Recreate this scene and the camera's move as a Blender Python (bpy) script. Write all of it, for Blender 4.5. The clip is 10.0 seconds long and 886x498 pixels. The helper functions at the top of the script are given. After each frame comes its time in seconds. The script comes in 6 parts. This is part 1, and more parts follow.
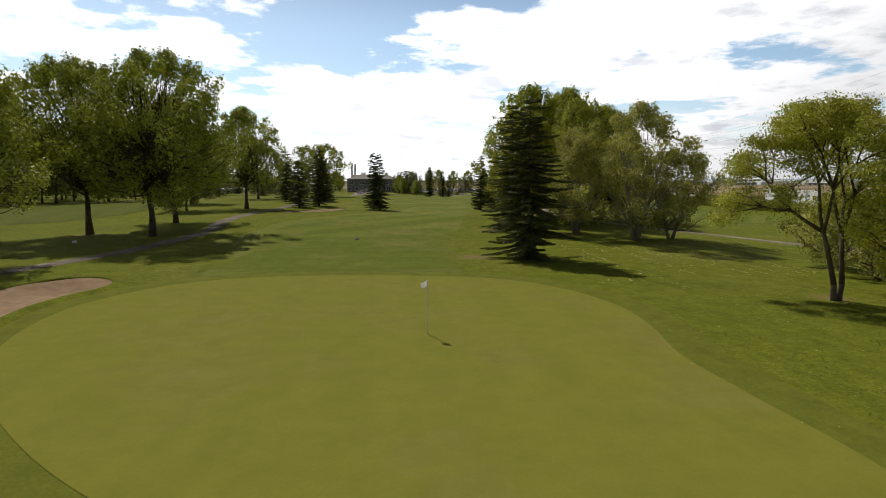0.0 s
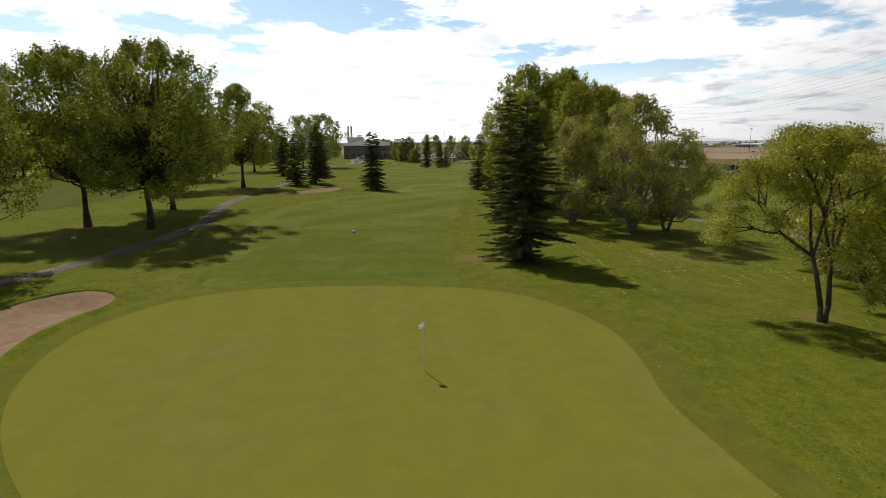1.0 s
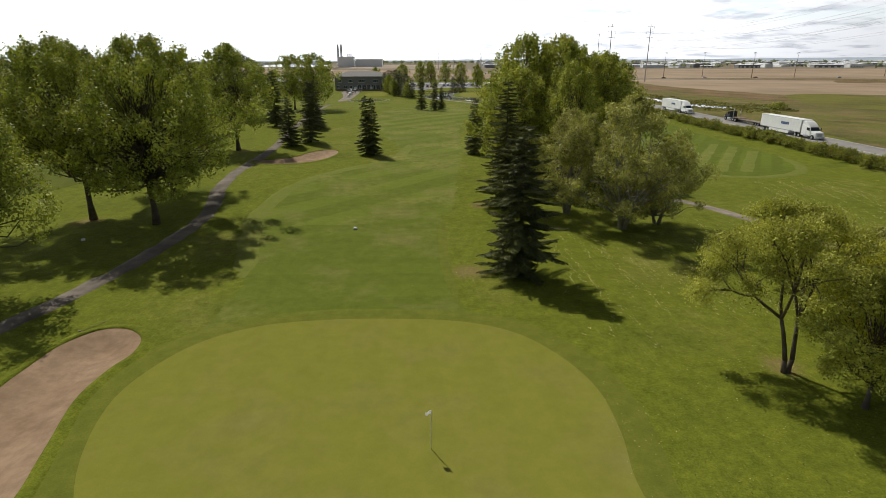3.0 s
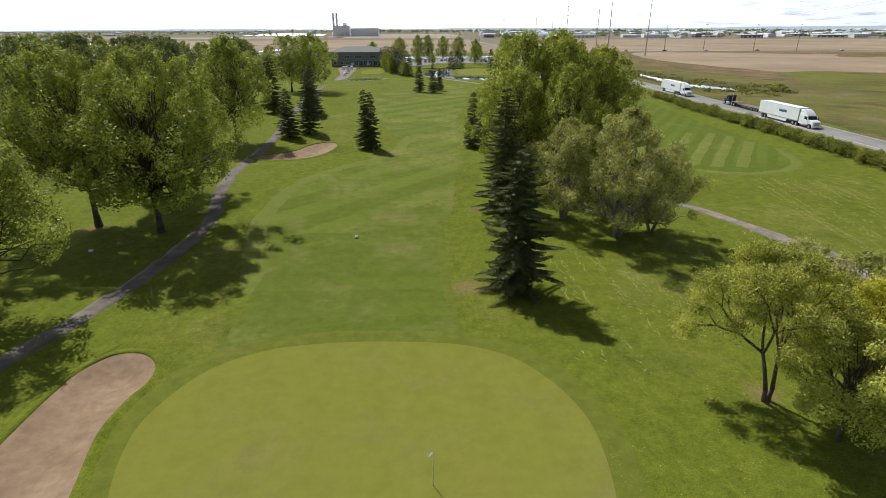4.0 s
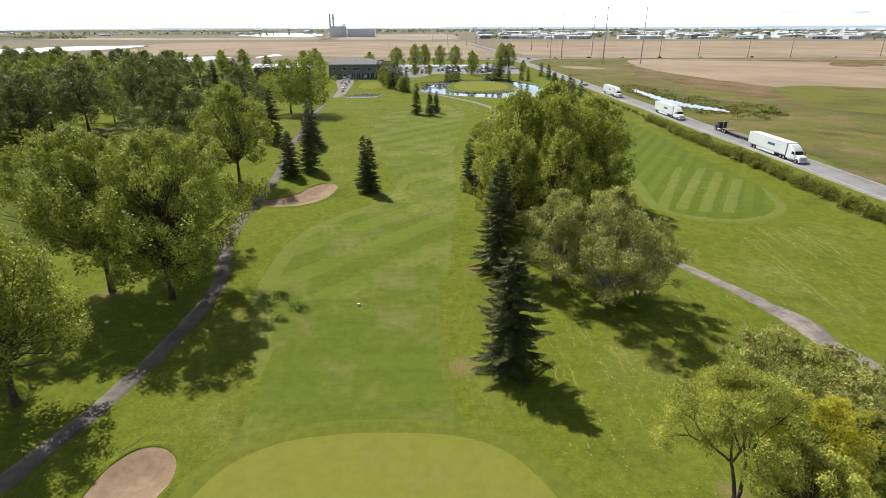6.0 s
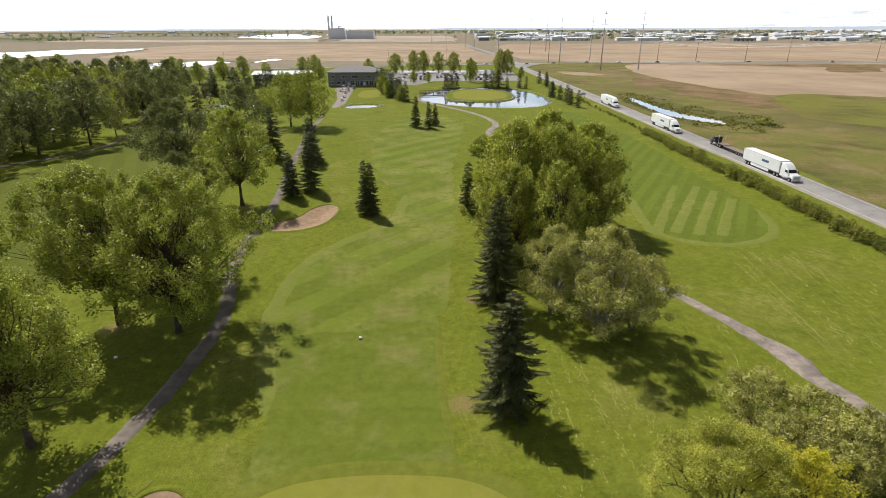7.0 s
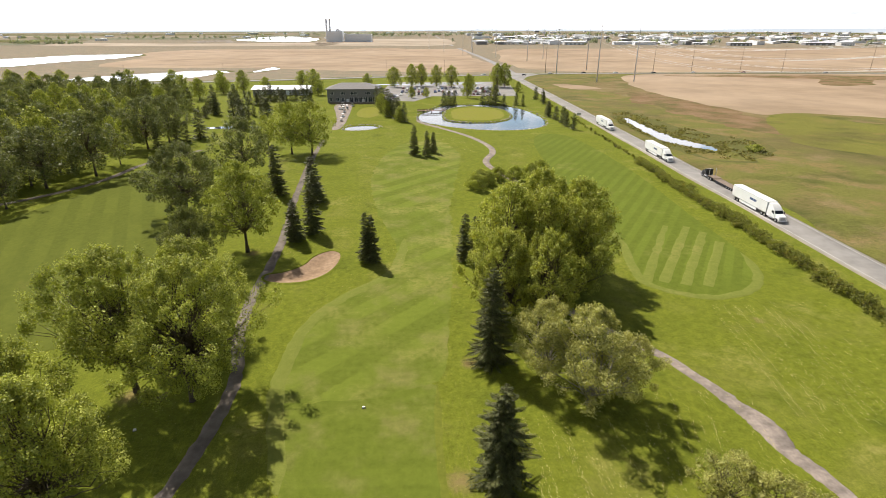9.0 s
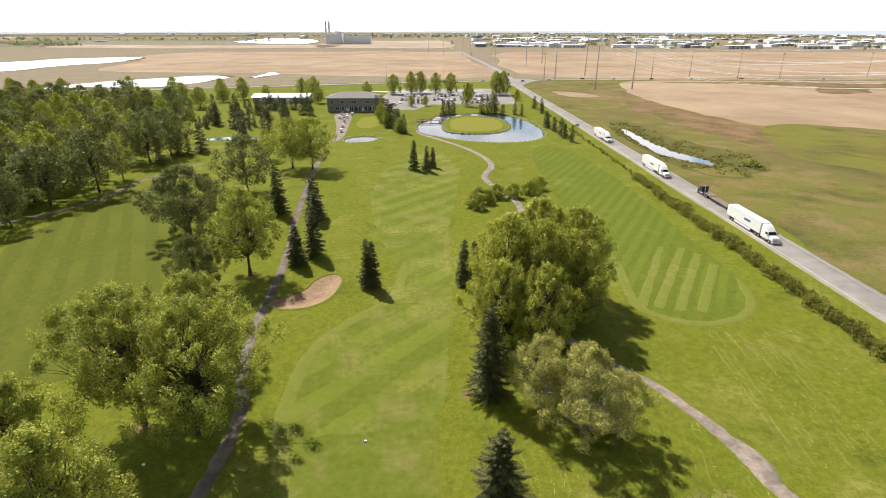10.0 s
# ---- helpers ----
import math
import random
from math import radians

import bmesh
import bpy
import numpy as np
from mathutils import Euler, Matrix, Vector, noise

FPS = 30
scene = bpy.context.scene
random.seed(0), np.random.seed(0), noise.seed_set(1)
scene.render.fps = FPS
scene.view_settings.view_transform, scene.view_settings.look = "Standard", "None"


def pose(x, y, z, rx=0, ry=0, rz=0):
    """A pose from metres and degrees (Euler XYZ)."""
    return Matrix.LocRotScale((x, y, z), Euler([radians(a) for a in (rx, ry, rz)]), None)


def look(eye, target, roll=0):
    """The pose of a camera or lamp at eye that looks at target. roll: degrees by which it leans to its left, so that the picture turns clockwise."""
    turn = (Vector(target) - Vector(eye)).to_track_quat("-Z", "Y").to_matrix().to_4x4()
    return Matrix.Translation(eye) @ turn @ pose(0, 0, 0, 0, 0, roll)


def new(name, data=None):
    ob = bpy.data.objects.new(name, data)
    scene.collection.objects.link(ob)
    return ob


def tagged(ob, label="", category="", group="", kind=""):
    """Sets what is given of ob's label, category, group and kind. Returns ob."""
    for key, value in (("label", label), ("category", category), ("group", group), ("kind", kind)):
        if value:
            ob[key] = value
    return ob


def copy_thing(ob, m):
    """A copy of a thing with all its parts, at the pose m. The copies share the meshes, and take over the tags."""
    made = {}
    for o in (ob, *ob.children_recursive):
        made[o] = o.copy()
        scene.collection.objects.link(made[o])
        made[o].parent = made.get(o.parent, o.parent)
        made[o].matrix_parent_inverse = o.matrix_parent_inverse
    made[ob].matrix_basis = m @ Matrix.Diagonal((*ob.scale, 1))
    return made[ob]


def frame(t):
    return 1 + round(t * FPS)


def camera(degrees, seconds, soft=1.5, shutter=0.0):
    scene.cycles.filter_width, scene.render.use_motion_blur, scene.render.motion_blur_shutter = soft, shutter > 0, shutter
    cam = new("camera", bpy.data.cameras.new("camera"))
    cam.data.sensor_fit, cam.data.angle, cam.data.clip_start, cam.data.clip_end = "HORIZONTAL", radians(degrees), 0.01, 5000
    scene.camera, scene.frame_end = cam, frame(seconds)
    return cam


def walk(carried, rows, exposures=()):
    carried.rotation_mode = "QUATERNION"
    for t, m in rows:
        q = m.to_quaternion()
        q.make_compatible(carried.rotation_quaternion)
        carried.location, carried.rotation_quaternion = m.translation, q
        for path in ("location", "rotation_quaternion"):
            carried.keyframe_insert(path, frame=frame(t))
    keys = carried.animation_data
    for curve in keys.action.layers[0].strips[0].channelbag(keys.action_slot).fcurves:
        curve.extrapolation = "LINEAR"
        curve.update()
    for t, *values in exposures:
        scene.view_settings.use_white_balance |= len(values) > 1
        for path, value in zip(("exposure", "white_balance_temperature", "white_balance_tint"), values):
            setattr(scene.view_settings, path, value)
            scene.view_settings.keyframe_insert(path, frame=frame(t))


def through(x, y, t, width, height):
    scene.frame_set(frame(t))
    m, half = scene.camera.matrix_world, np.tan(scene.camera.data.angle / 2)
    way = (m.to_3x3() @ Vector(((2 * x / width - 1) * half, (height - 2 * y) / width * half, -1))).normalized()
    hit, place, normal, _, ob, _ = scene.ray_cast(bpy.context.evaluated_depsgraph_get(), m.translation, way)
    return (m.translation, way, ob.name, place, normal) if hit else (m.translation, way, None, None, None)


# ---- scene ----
cam = camera(79.3, 10.0, 0.7)
METRES, EYE, TILT, LEAN, TURN = 44.5, 5.95, -7.0, 0.0, 0.0
ROWS = [
    (0.0, 0.0, 0.0, 0.0, 0.0, 0.0, -0.0),
    (0.5, -0.0001, -0.0043, 0.0346, -0.13, -2.01, 0.09),
    (1.0, 0.0014, -0.0081, 0.0716, -0.24, -4.02, 0.17),
    (1.5, 0.0027, -0.0142, 0.1153, -0.47, -6.06, 0.2),
    (2.0, 0.0006, -0.0202, 0.1578, -0.61, -8.0, 0.22),
    (2.5, -0.0039, -0.0268, 0.204, -0.74, -10.01, 0.25),
    (4.0, -0.0105, -0.0426, 0.3449, -1.11, -15.26, 0.28),
    (4.5, -0.0105, -0.0491, 0.3934, -1.21, -15.37, 0.31),
    (5.0, -0.0117, -0.0537, 0.4416, -1.28, -15.42, 0.29),
    (5.5, -0.012, -0.0583, 0.4897, -1.37, -15.47, 0.26),
    (7.0, -0.0134, -0.0782, 0.6374, -1.6, -15.43, 0.31),
    (7.5, -0.014, -0.0865, 0.6922, -1.69, -15.42, 0.3),
    (8.0, -0.0151, -0.0941, 0.7488, -1.75, -15.45, 0.29),
    (8.5, -0.0158, -0.1033, 0.8072, -1.79, -15.43, 0.28),
    (9.0, -0.0148, -0.1117, 0.8689, -1.83, -15.43, 0.27),
    (9.5, -0.0159, -0.1201, 0.9333, -1.89, -15.4, 0.22),
    (10.0, -0.0166, -0.1286, 0.991, -1.92, -15.38, 0.16),
]

walk(cam, [(t, pose(0, 0, EYE, TILT, LEAN, TURN) @ pose(METRES * x, METRES * y, METRES * z, 90 + pitch, roll, yaw)) for t, x, y, z, yaw, pitch, roll in ROWS],
     exposures=[(0.0, -0.74, 6500, 10), (2.5, -0.62, 6450, 10), (4.0, -0.14, 5780, 9), (4.5, -0.07, 5780, 9), (5.5, 0.20, 5780, 9), (7.0, 0.10, 6120, 12), (7.5, 0.16, 6180, 13), (8.5, 0.31, 6350, 13), (10.0, 0.45, 6400, 13)])

# ---- sky and sun ----
SUN_AZ, SUN_EL = -31.5, 50.5  # degrees clockwise from +y, and above the horizon
world = bpy.data.worlds.new("sky")
scene.world = world
world.use_nodes = True


def node(tree, kind, **settings):
    n = tree.nodes.new(kind)
    for key, value in settings.items():
        if key == "blend":
            n.blend_type = value
        elif key == "op":
            n.operation = value
        elif key == "data_type":
            n.data_type = value
        elif key == "noise":
            n.noise_dimensions = value
    return n


def put(tree, a, b):
    tree.links.new(a, b)


def value_in(tree, socket, source):
    """Sets a socket to a number or colour, or links it to another socket."""
    if isinstance(source, bpy.types.NodeSocket):
        tree.links.new(source, socket)
    elif isinstance(source, (tuple, list)) and len(source) == 3 and socket.type == "RGBA":
        socket.default_value = (*source, 1)
    else:
        socket.default_value = source


def calc(tree, op, a, b=0.0, c=0.0):
    n = node(tree, "ShaderNodeMath", op=op)
    for s, v in zip(n.inputs, (a, b, c)):
        value_in(tree, s, v)
    return n.outputs[0]


def mixed(tree, factor, a, b, blend="MIX"):
    n = node(tree, "ShaderNodeMix", data_type="RGBA", blend=blend)
    for s, v in ((n.inputs[0], factor), (n.inputs[6], a), (n.inputs[7], b)):
        value_in(tree, s, v)
    return n.outputs[2]


def ramp(tree, x, lo, hi):
    n = node(tree, "ShaderNodeMapRange")
    n.interpolation_type = "SMOOTHSTEP"
    for s, v in zip(n.inputs, (x, lo, hi, 0.0, 1.0)):
        value_in(tree, s, v)
    return n.outputs[0]


def fbm(tree, vector, scale, detail=4.0, rough=0.55):
    n = node(tree, "ShaderNodeTexNoise", noise="3D")
    put(tree, vector, n.inputs["Vector"])
    n.inputs["Scale"].default_value, n.inputs["Detail"].default_value, n.inputs["Roughness"].default_value = scale, detail, rough
    return n.outputs[0]


wt = world.node_tree
wt.nodes.clear()
sky = node(wt, "ShaderNodeTexSky")
sky.sky_type, sky.sun_disc = "NISHITA", False
sky.sun_elevation, sky.sun_rotation = radians(SUN_EL), radians(SUN_AZ)
sky.altitude, sky.air_density, sky.dust_density = 1000, 1.0, 1.5
way = node(wt, "ShaderNodeTexCoord").outputs["Generated"]
parts_of = node(wt, "ShaderNodeSeparateXYZ")
put(wt, way, parts_of.inputs[0])
up = calc(wt, "ADD", calc(wt, "MAXIMUM", parts_of.outputs[2], 0.0), 0.11)
plane = node(wt, "ShaderNodeCombineXYZ")
put(wt, calc(wt, "DIVIDE", parts_of.outputs[0], up), plane.inputs[0])
put(wt, calc(wt, "DIVIDE", parts_of.outputs[1], up), plane.inputs[1])
plane.inputs[2].default_value = 3.7
puffs = ramp(wt, fbm(wt, plane.outputs[0], 1.15, 9.0, 0.58), 0.425, 0.50)
low = ramp(wt, parts_of.outputs[2], 0.16, 0.02)
cover = calc(wt, "MAXIMUM", puffs, low)
shade = ramp(wt, fbm(wt, plane.outputs[0], 1.9, 7.0, 0.6), 0.50, 0.66)
toward = node(wt, "ShaderNodeVectorMath", op="DOT_PRODUCT")
put(wt, way, toward.inputs[0])
toward.inputs[1].default_value = (math.sin(radians(SUN_AZ)) * math.cos(radians(SUN_EL)), math.cos(radians(SUN_AZ)) * math.cos(radians(SUN_EL)), math.sin(radians(SUN_EL)))
bright = calc(wt, "ADD", 0.10, ramp(wt, toward.outputs["Value"], -0.2, 0.9))
level = calc(wt, "ADD", 0.24, calc(wt, "MULTIPLY", ramp(wt, parts_of.outputs[2], 0.48, 0.26), 1.66))
bright = calc(wt, "MULTIPLY", bright, level)
cloud = mixed(wt, shade, (26.0, 26.0, 26.4), (16.5, 17.0, 18.2))
cloud = mixed(wt, 1.0, cloud, bright, "MULTIPLY")
backdrop_sky = node(wt, "ShaderNodeBackground")
put(wt, mixed(wt, cover, mixed(wt, 1.0, sky.outputs[0], mixed(wt, ramp(wt, parts_of.outputs[2], 0.50, 0.24), (0.68, 0.68, 0.68), (4.4, 4.5, 4.2)), "MULTIPLY"), cloud), backdrop_sky.inputs[0])
backdrop_sky.inputs[1].default_value = 0.05
wout = node(wt, "ShaderNodeOutputWorld")
put(wt, backdrop_sky.outputs[0], wout.inputs[0])

sun = new("sun", bpy.data.lights.new("sun", "SUN"))
sun.data.energy, sun.data.angle, sun.data.color = 5.0, radians(0.6), (1.0, 0.94, 0.82)
saz, sel = radians(SUN_AZ), radians(SUN_EL)
sun.matrix_world = look((300 * math.sin(saz) * math.cos(sel), 300 * math.cos(saz) * math.cos(sel), 300 * math.sin(sel)), (0, 0, 0))


# ---- materials ----
def material(name):
    m = bpy.data.materials.new(name)
    m.use_nodes = True
    t = m.node_tree
    t.nodes.clear()
    out = node(t, "ShaderNodeOutputMaterial")
    place = node(t, "ShaderNodeNewGeometry").outputs["Position"]
    return m, t, out, place


def surface(t, out, colour, rough=0.8, metal=0.0, bump=None, strength=0.3, depth=0.02, gloss=0.5, alpha=None):
    b = node(t, "ShaderNodeBsdfPrincipled")
    value_in(t, b.inputs["Base Color"], colour)
    value_in(t, b.inputs["Roughness"], rough)
    b.inputs["Metallic"].default_value = metal
    b.inputs["Specular IOR Level"].default_value = gloss
    if bump is not None:
        n = node(t, "ShaderNodeBump")
        n.inputs["Strength"].default_value, n.inputs["Distance"].default_value = strength, depth
        put(t, bump, n.inputs["Height"])
        put(t, n.outputs[0], b.inputs["Normal"])
    put(t, b.outputs[0], out.inputs[0])
    return b


def plain(name, colour, rough=0.6, metal=0.0, vary=0.15, scale=3.0, gloss=0.5):
    """Paint, metal, wood and the like: one colour with two sizes of mottling and a slight relief."""
    m, t, out, place = material(name)
    big, small = fbm(t, place, scale, 4.0), fbm(t, place, scale * 9, 3.0)
    k = calc(t, "ADD", calc(t, "MULTIPLY", big, 0.65), calc(t, "MULTIPLY", small, 0.35))
    c = mixed(t, ramp(t, k, 0.3, 0.7), tuple(v * (1 - vary) for v in colour), tuple(min(1, v * (1 + vary)) for v in colour))
    surface(t, out, c, rough, metal, small, 0.15, 0.01, gloss)
    return m


def turf(name, dark, light, dry, dryness=(0.6, 0.75), stripe=None, fine=9.0, relief=0.25, strong=0.5, streak=None, spots=(), broad=(), grain=0.14):
    """Grass: patches, blotches and blades; stripe = (x, y, width) lays mowing bands, streak = (angle, amount) dry clippings in lines."""
    m, t, out, place = material(name)
    patch, blotch, blade = fbm(t, place, 0.07, 4.0), fbm(t, place, 0.9, 5.0, 0.65), fbm(t, place, fine, 5.0, 0.75)
    c = mixed(t, ramp(t, blotch, 0.12, 0.88), dark, light)
    if stripe:
        sx, sy, width = stripe[:3]
        shift = stripe[3] if len(stripe) > 3 else 0.0
        dot = node(t, "ShaderNodeVectorMath", op="DOT_PRODUCT")
        put(t, place, dot.inputs[0])
        dot.inputs[1].default_value = (sx * math.pi / width, sy * math.pi / width, 0)
        wobble = calc(t, "ADD", dot.outputs["Value"], calc(t, "MULTIPLY_ADD", blotch, 0.9, -shift * math.pi / width))
        band = ramp(t, calc(t, "SINE", wobble), -0.25, 0.25)
        fade = calc(t, "MULTIPLY_ADD", ramp(t, fbm(t, place, 0.045, 3.0), 0.36, 0.60), 0.75, 0.25)
        c = mixed(t, calc(t, "MULTIPLY", calc(t, "MULTIPLY", band, fade), strong), c, tuple(v * 1.5 for v in light))
    if streak:
        turn = node(t, "ShaderNodeCombineXYZ")
        for k, (dx, dy) in enumerate(((0.10 * math.cos(radians(streak[0])), 0.10 * math.sin(radians(streak[0]))), (-1.7 * math.sin(radians(streak[0])), 1.7 * math.cos(radians(streak[0]))))):
            dot = node(t, "ShaderNodeVectorMath", op="DOT_PRODUCT")
            put(t, place, dot.inputs[0])
            dot.inputs[1].default_value = (dx, dy, 0)
            put(t, dot.outputs["Value"], turn.inputs[k])
        lines = calc(t, "MULTIPLY", ramp(t, fbm(t, turn.outputs[0], 2.4, 5.0, 0.75), 0.54, 0.66), calc(t, "MULTIPLY", ramp(t, patch, 0.38, 0.56), ramp(t, blade, 0.35, 0.6)))
        c = mixed(t, calc(t, "MULTIPLY", lines, streak[1]), c, tuple(v * 1.1 for v in dry))
    worn = calc(t, "MULTIPLY", ramp(t, patch, *dryness), ramp(t, blotch, 0.25, 0.7))
    c = mixed(t, worn, c, dry)
    for scale, lo, hi, tone in broad:
        where = fbm(t, place, scale, 6.0, 0.62)
        c = mixed(t, ramp(t, where, lo - 0.06, hi + 0.06), c, mixed(t, ramp(t, blotch, 0.2, 0.8), tuple(v * 0.86 for v in tone), tuple(v * 1.12 for v in tone)))
    for sx, sy, sr in spots:
        away = node(t, "ShaderNodeVectorMath", op="DISTANCE")
        put(t, place, away.inputs[0])
        away.inputs[1].default_value = (sx, sy, 0.3)
        bare = ramp(t, calc(t, "ADD", away.outputs["Value"], calc(t, "MULTIPLY", blotch, sr * 1.3)), sr * 1.6, sr * 0.7)
        c = mixed(t, calc(t, "MULTIPLY", bare, 0.75), c, (0.23, 0.165, 0.075))
    c = mixed(t, 1.0, c, mixed(t, ramp(t, blade, 0.25, 0.75), (1 - grain,) * 3, (1 + grain,) * 3), "MULTIPLY")
    c = mixed(t, min(1.0, relief * 5), c, mixed(t, ramp(t, fbm(t, place, 2.8, 4.0, 0.7), 0.3, 0.7), (1 - grain * 0.45,) * 3, (1 + grain * 0.45,) * 3), "MULTIPLY")
    surface(t, out, c, 0.95, 0.0, blade, relief, 0.05, 0.03)
    return m


def foliage(name, dark, light, accent=None, share=0.0, through=0.45, gloss=0.25, tint=(1.15, 1.2, 0.5)):
    """Leaves: each leaf its own shade; light passes through them."""
    m, t, out, place = material(name)
    each = node(t, "ShaderNodeNewGeometry").outputs["Random Per Island"]
    c = mixed(t, each, dark, light)
    c = mixed(t, calc(t, "MULTIPLY", ramp(t, fbm(t, place, 0.45, 3.0), 0.4, 0.7), 0.5), c, tuple(v * 1.5 for v in light))
    if accent:
        c = mixed(t, calc(t, "MULTIPLY", ramp(t, fbm(t, place, 0.8, 2.0), 0.60 - share, 0.72 - share), ramp(t, each, 0.2, 0.8)), c, accent)
    b = node(t, "ShaderNodeBsdfPrincipled")
    put(t, c, b.inputs["Base Color"])
    b.inputs["Roughness"].default_value, b.inputs["Specular IOR Level"].default_value = 0.55, gloss
    s = node(t, "ShaderNodeBsdfTranslucent")
    put(t, mixed(t, 1.0, c, tint, "MULTIPLY"), s.inputs[0])
    both = node(t, "ShaderNodeMixShader")
    both.inputs[0].default_value = through
    put(t, b.outputs[0], both.inputs[1])
    put(t, s.outputs[0], both.inputs[2])
    put(t, both.outputs[0], out.inputs[0])
    return m


def sand_like(name, a, b, scale=2.0, grain=40.0, rough=0.95, strength=0.3):
    m, t, out, place = material(name)
    big, small = fbm(t, place, scale * 0.3, 4.0), fbm(t, place, grain, 3.0, 0.7)
    mid = fbm(t, place, scale, 5.0, 0.65)
    c = mixed(t, ramp(t, big, 0.3, 0.7), a, b)
    c = mixed(t, 1.0, c, mixed(t, ramp(t, mid, 0.25, 0.75), (0.8, 0.8, 0.8), (1.15, 1.15, 1.15)), "MULTIPLY")
    surface(t, out, c, rough, 0.0, small, strength, 0.02, 0.10)
    return m


def water_like(name, tint, gloss=0.5):
    m, t, out, place = material(name)
    surface(t, out, tint, 0.05, 0.0, fbm(t, place, 1.3, 3.0), 0.03, 0.02, gloss)
    return m


M_ROUGH = turf("rough_grass", (0.095, 0.116, 0.013), (0.174, 0.192, 0.021), (0.28, 0.25, 0.08), (0.56, 0.80), streak=(96, 0.35), grain=0.30, relief=0.5, broad=((0.075, 0.56, 0.72, (0.175, 0.176, 0.036)), (0.10, 0.58, 0.72, (0.086, 0.108, 0.014))),
               spots=((2.6, 43.2, 2.6), (4.0, 88.0, 1.8), (2.6, 98.0, 2.2), (20.4, 27.6, 1.8), (5.2, 64.5, 2.0), (-39.8, 58.6, 2.6), (-37.5, 105, 2.5), (30.5, 68, 1.6), (24.5, 21.5, 1.5), (55, 77, 2.0)))
M_FAIR = turf("fairway_grass", (0.094, 0.119, 0.015), (0.138, 0.166, 0.024), (0.26, 0.24, 0.07), (0.46, 0.76), stripe=(0.72, -0.69, 3.6), relief=0.1, strong=0.32, broad=((0.11, 0.53, 0.68, (0.185, 0.180, 0.052)),))
M_FRINGE = turf("fringe_grass", (0.134, 0.155, 0.028), (0.178, 0.195, 0.041), (0.27, 0.24, 0.08), (0.52, 0.78), relief=0.1)
M_FAIR_R = turf("mown_grass", (0.088, 0.115, 0.014), (0.127, 0.155, 0.022), (0.24, 0.21, 0.07), (0.56, 0.80), stripe=(0.857, -0.515, 1.77, 1.3), relief=0.1, strong=0.22)
# Darker than the right fairway: shade is put into the grass colour.
M_FAIR_L = turf("shaded_fairway_grass", (0.078, 0.094, 0.014), (0.114, 0.128, 0.021), (0.19, 0.16, 0.05), (0.62, 0.8), stripe=(0.9, 0.43, 3.0), relief=0.1, strong=0.19)
M_APRON = turf("apron_grass", (0.092, 0.118, 0.015), (0.136, 0.163, 0.023), (0.25, 0.23, 0.07), (0.50, 0.80), broad=((0.13, 0.54, 0.68, (0.18, 0.175, 0.05)),), relief=0.1, stripe=(0.0, 1.0, 2.4), strong=0.12)
M_COLLAR = turf("collar_grass", (0.106, 0.122, 0.018), (0.168, 0.178, 0.027), (0.22, 0.20, 0.06), (0.56, 0.80), fine=12.0, relief=0.1)
M_GREEN = turf("putting_green", (0.178, 0.180, 0.028), (0.215, 0.214, 0.036), (0.23, 0.205, 0.05), (0.54, 0.80), fine=14.0, relief=0.03, stripe=(1.0, 0.12, 1.7), strong=0.05, grain=0.045, broad=((0.16, 0.50, 0.70, (0.205, 0.190, 0.052)),))
M_MEADOW = turf("meadow_grass", (0.112, 0.115, 0.027), (0.174, 0.164, 0.044), (0.22, 0.15, 0.07), (0.45, 0.62), grain=0.3, fine=3.0, relief=0.6, broad=((0.021, 0.50, 0.62, (0.135, 0.115, 0.045)), (0.034, 0.55, 0.68, (0.075, 0.085, 0.022)), (0.05, 0.58, 0.68, (0.21, 0.155, 0.08))))
M_LEAFY = turf("field_grass", (0.130, 0.130, 0.027), (0.185, 0.175, 0.040), (0.22, 0.16, 0.06), (0.55, 0.72), grain=0.3, fine=3.0, relief=0.5, broad=((0.024, 0.50, 0.64, (0.125, 0.112, 0.035)), (0.05, 0.58, 0.70, (0.075, 0.085, 0.022))))
M_BROWN = turf("dry_weeds", (0.150, 0.098, 0.050), (0.215, 0.140, 0.076), (0.26, 0.17, 0.10), (0.4, 0.6), grain=0.3, fine=2.0, relief=0.8, broad=((0.05, 0.48, 0.60, (0.115, 0.105, 0.035)),))
M_WEEDS = turf("weedy_grass", (0.150, 0.118, 0.050), (0.215, 0.168, 0.078), (0.25, 0.19, 0.10), (0.4, 0.62), grain=0.3, fine=2.0, relief=0.8, broad=((0.045, 0.46, 0.60, (0.120, 0.112, 0.036)), (0.09, 0.52, 0.66, (0.20, 0.130, 0.070))))
M_SEDGE = turf("marsh_grass", (0.082, 0.086, 0.025), (0.135, 0.130, 0.042), (0.17, 0.13, 0.05), (0.5, 0.7), grain=0.3, fine=2.0, relief=0.8)
# Stubble and plain are lightened, the plain also blued, in place of haze.
M_STUBBLE = sand_like("stubble_field", (0.285, 0.205, 0.130), (0.36, 0.268, 0.180), 0.02, 1.5)
M_PLAIN = turf("hazed_plain", (0.18, 0.156, 0.105), (0.24, 0.205, 0.145), (0.28, 0.21, 0.145), (0.45, 0.6), fine=0.3, relief=0.1)
M_SAND = sand_like("bunker_sand", (0.265, 0.178, 0.110), (0.33, 0.228, 0.146), 1.2, 30.0)
M_PATH = sand_like("cart_path_asphalt", (0.125, 0.105, 0.084), (0.215, 0.182, 0.148), 0.9, 30.0)
M_PATH_PALE = sand_like("pale_path_asphalt", (0.19, 0.160, 0.138), (0.33, 0.275, 0.232), 1.6, 30.0)
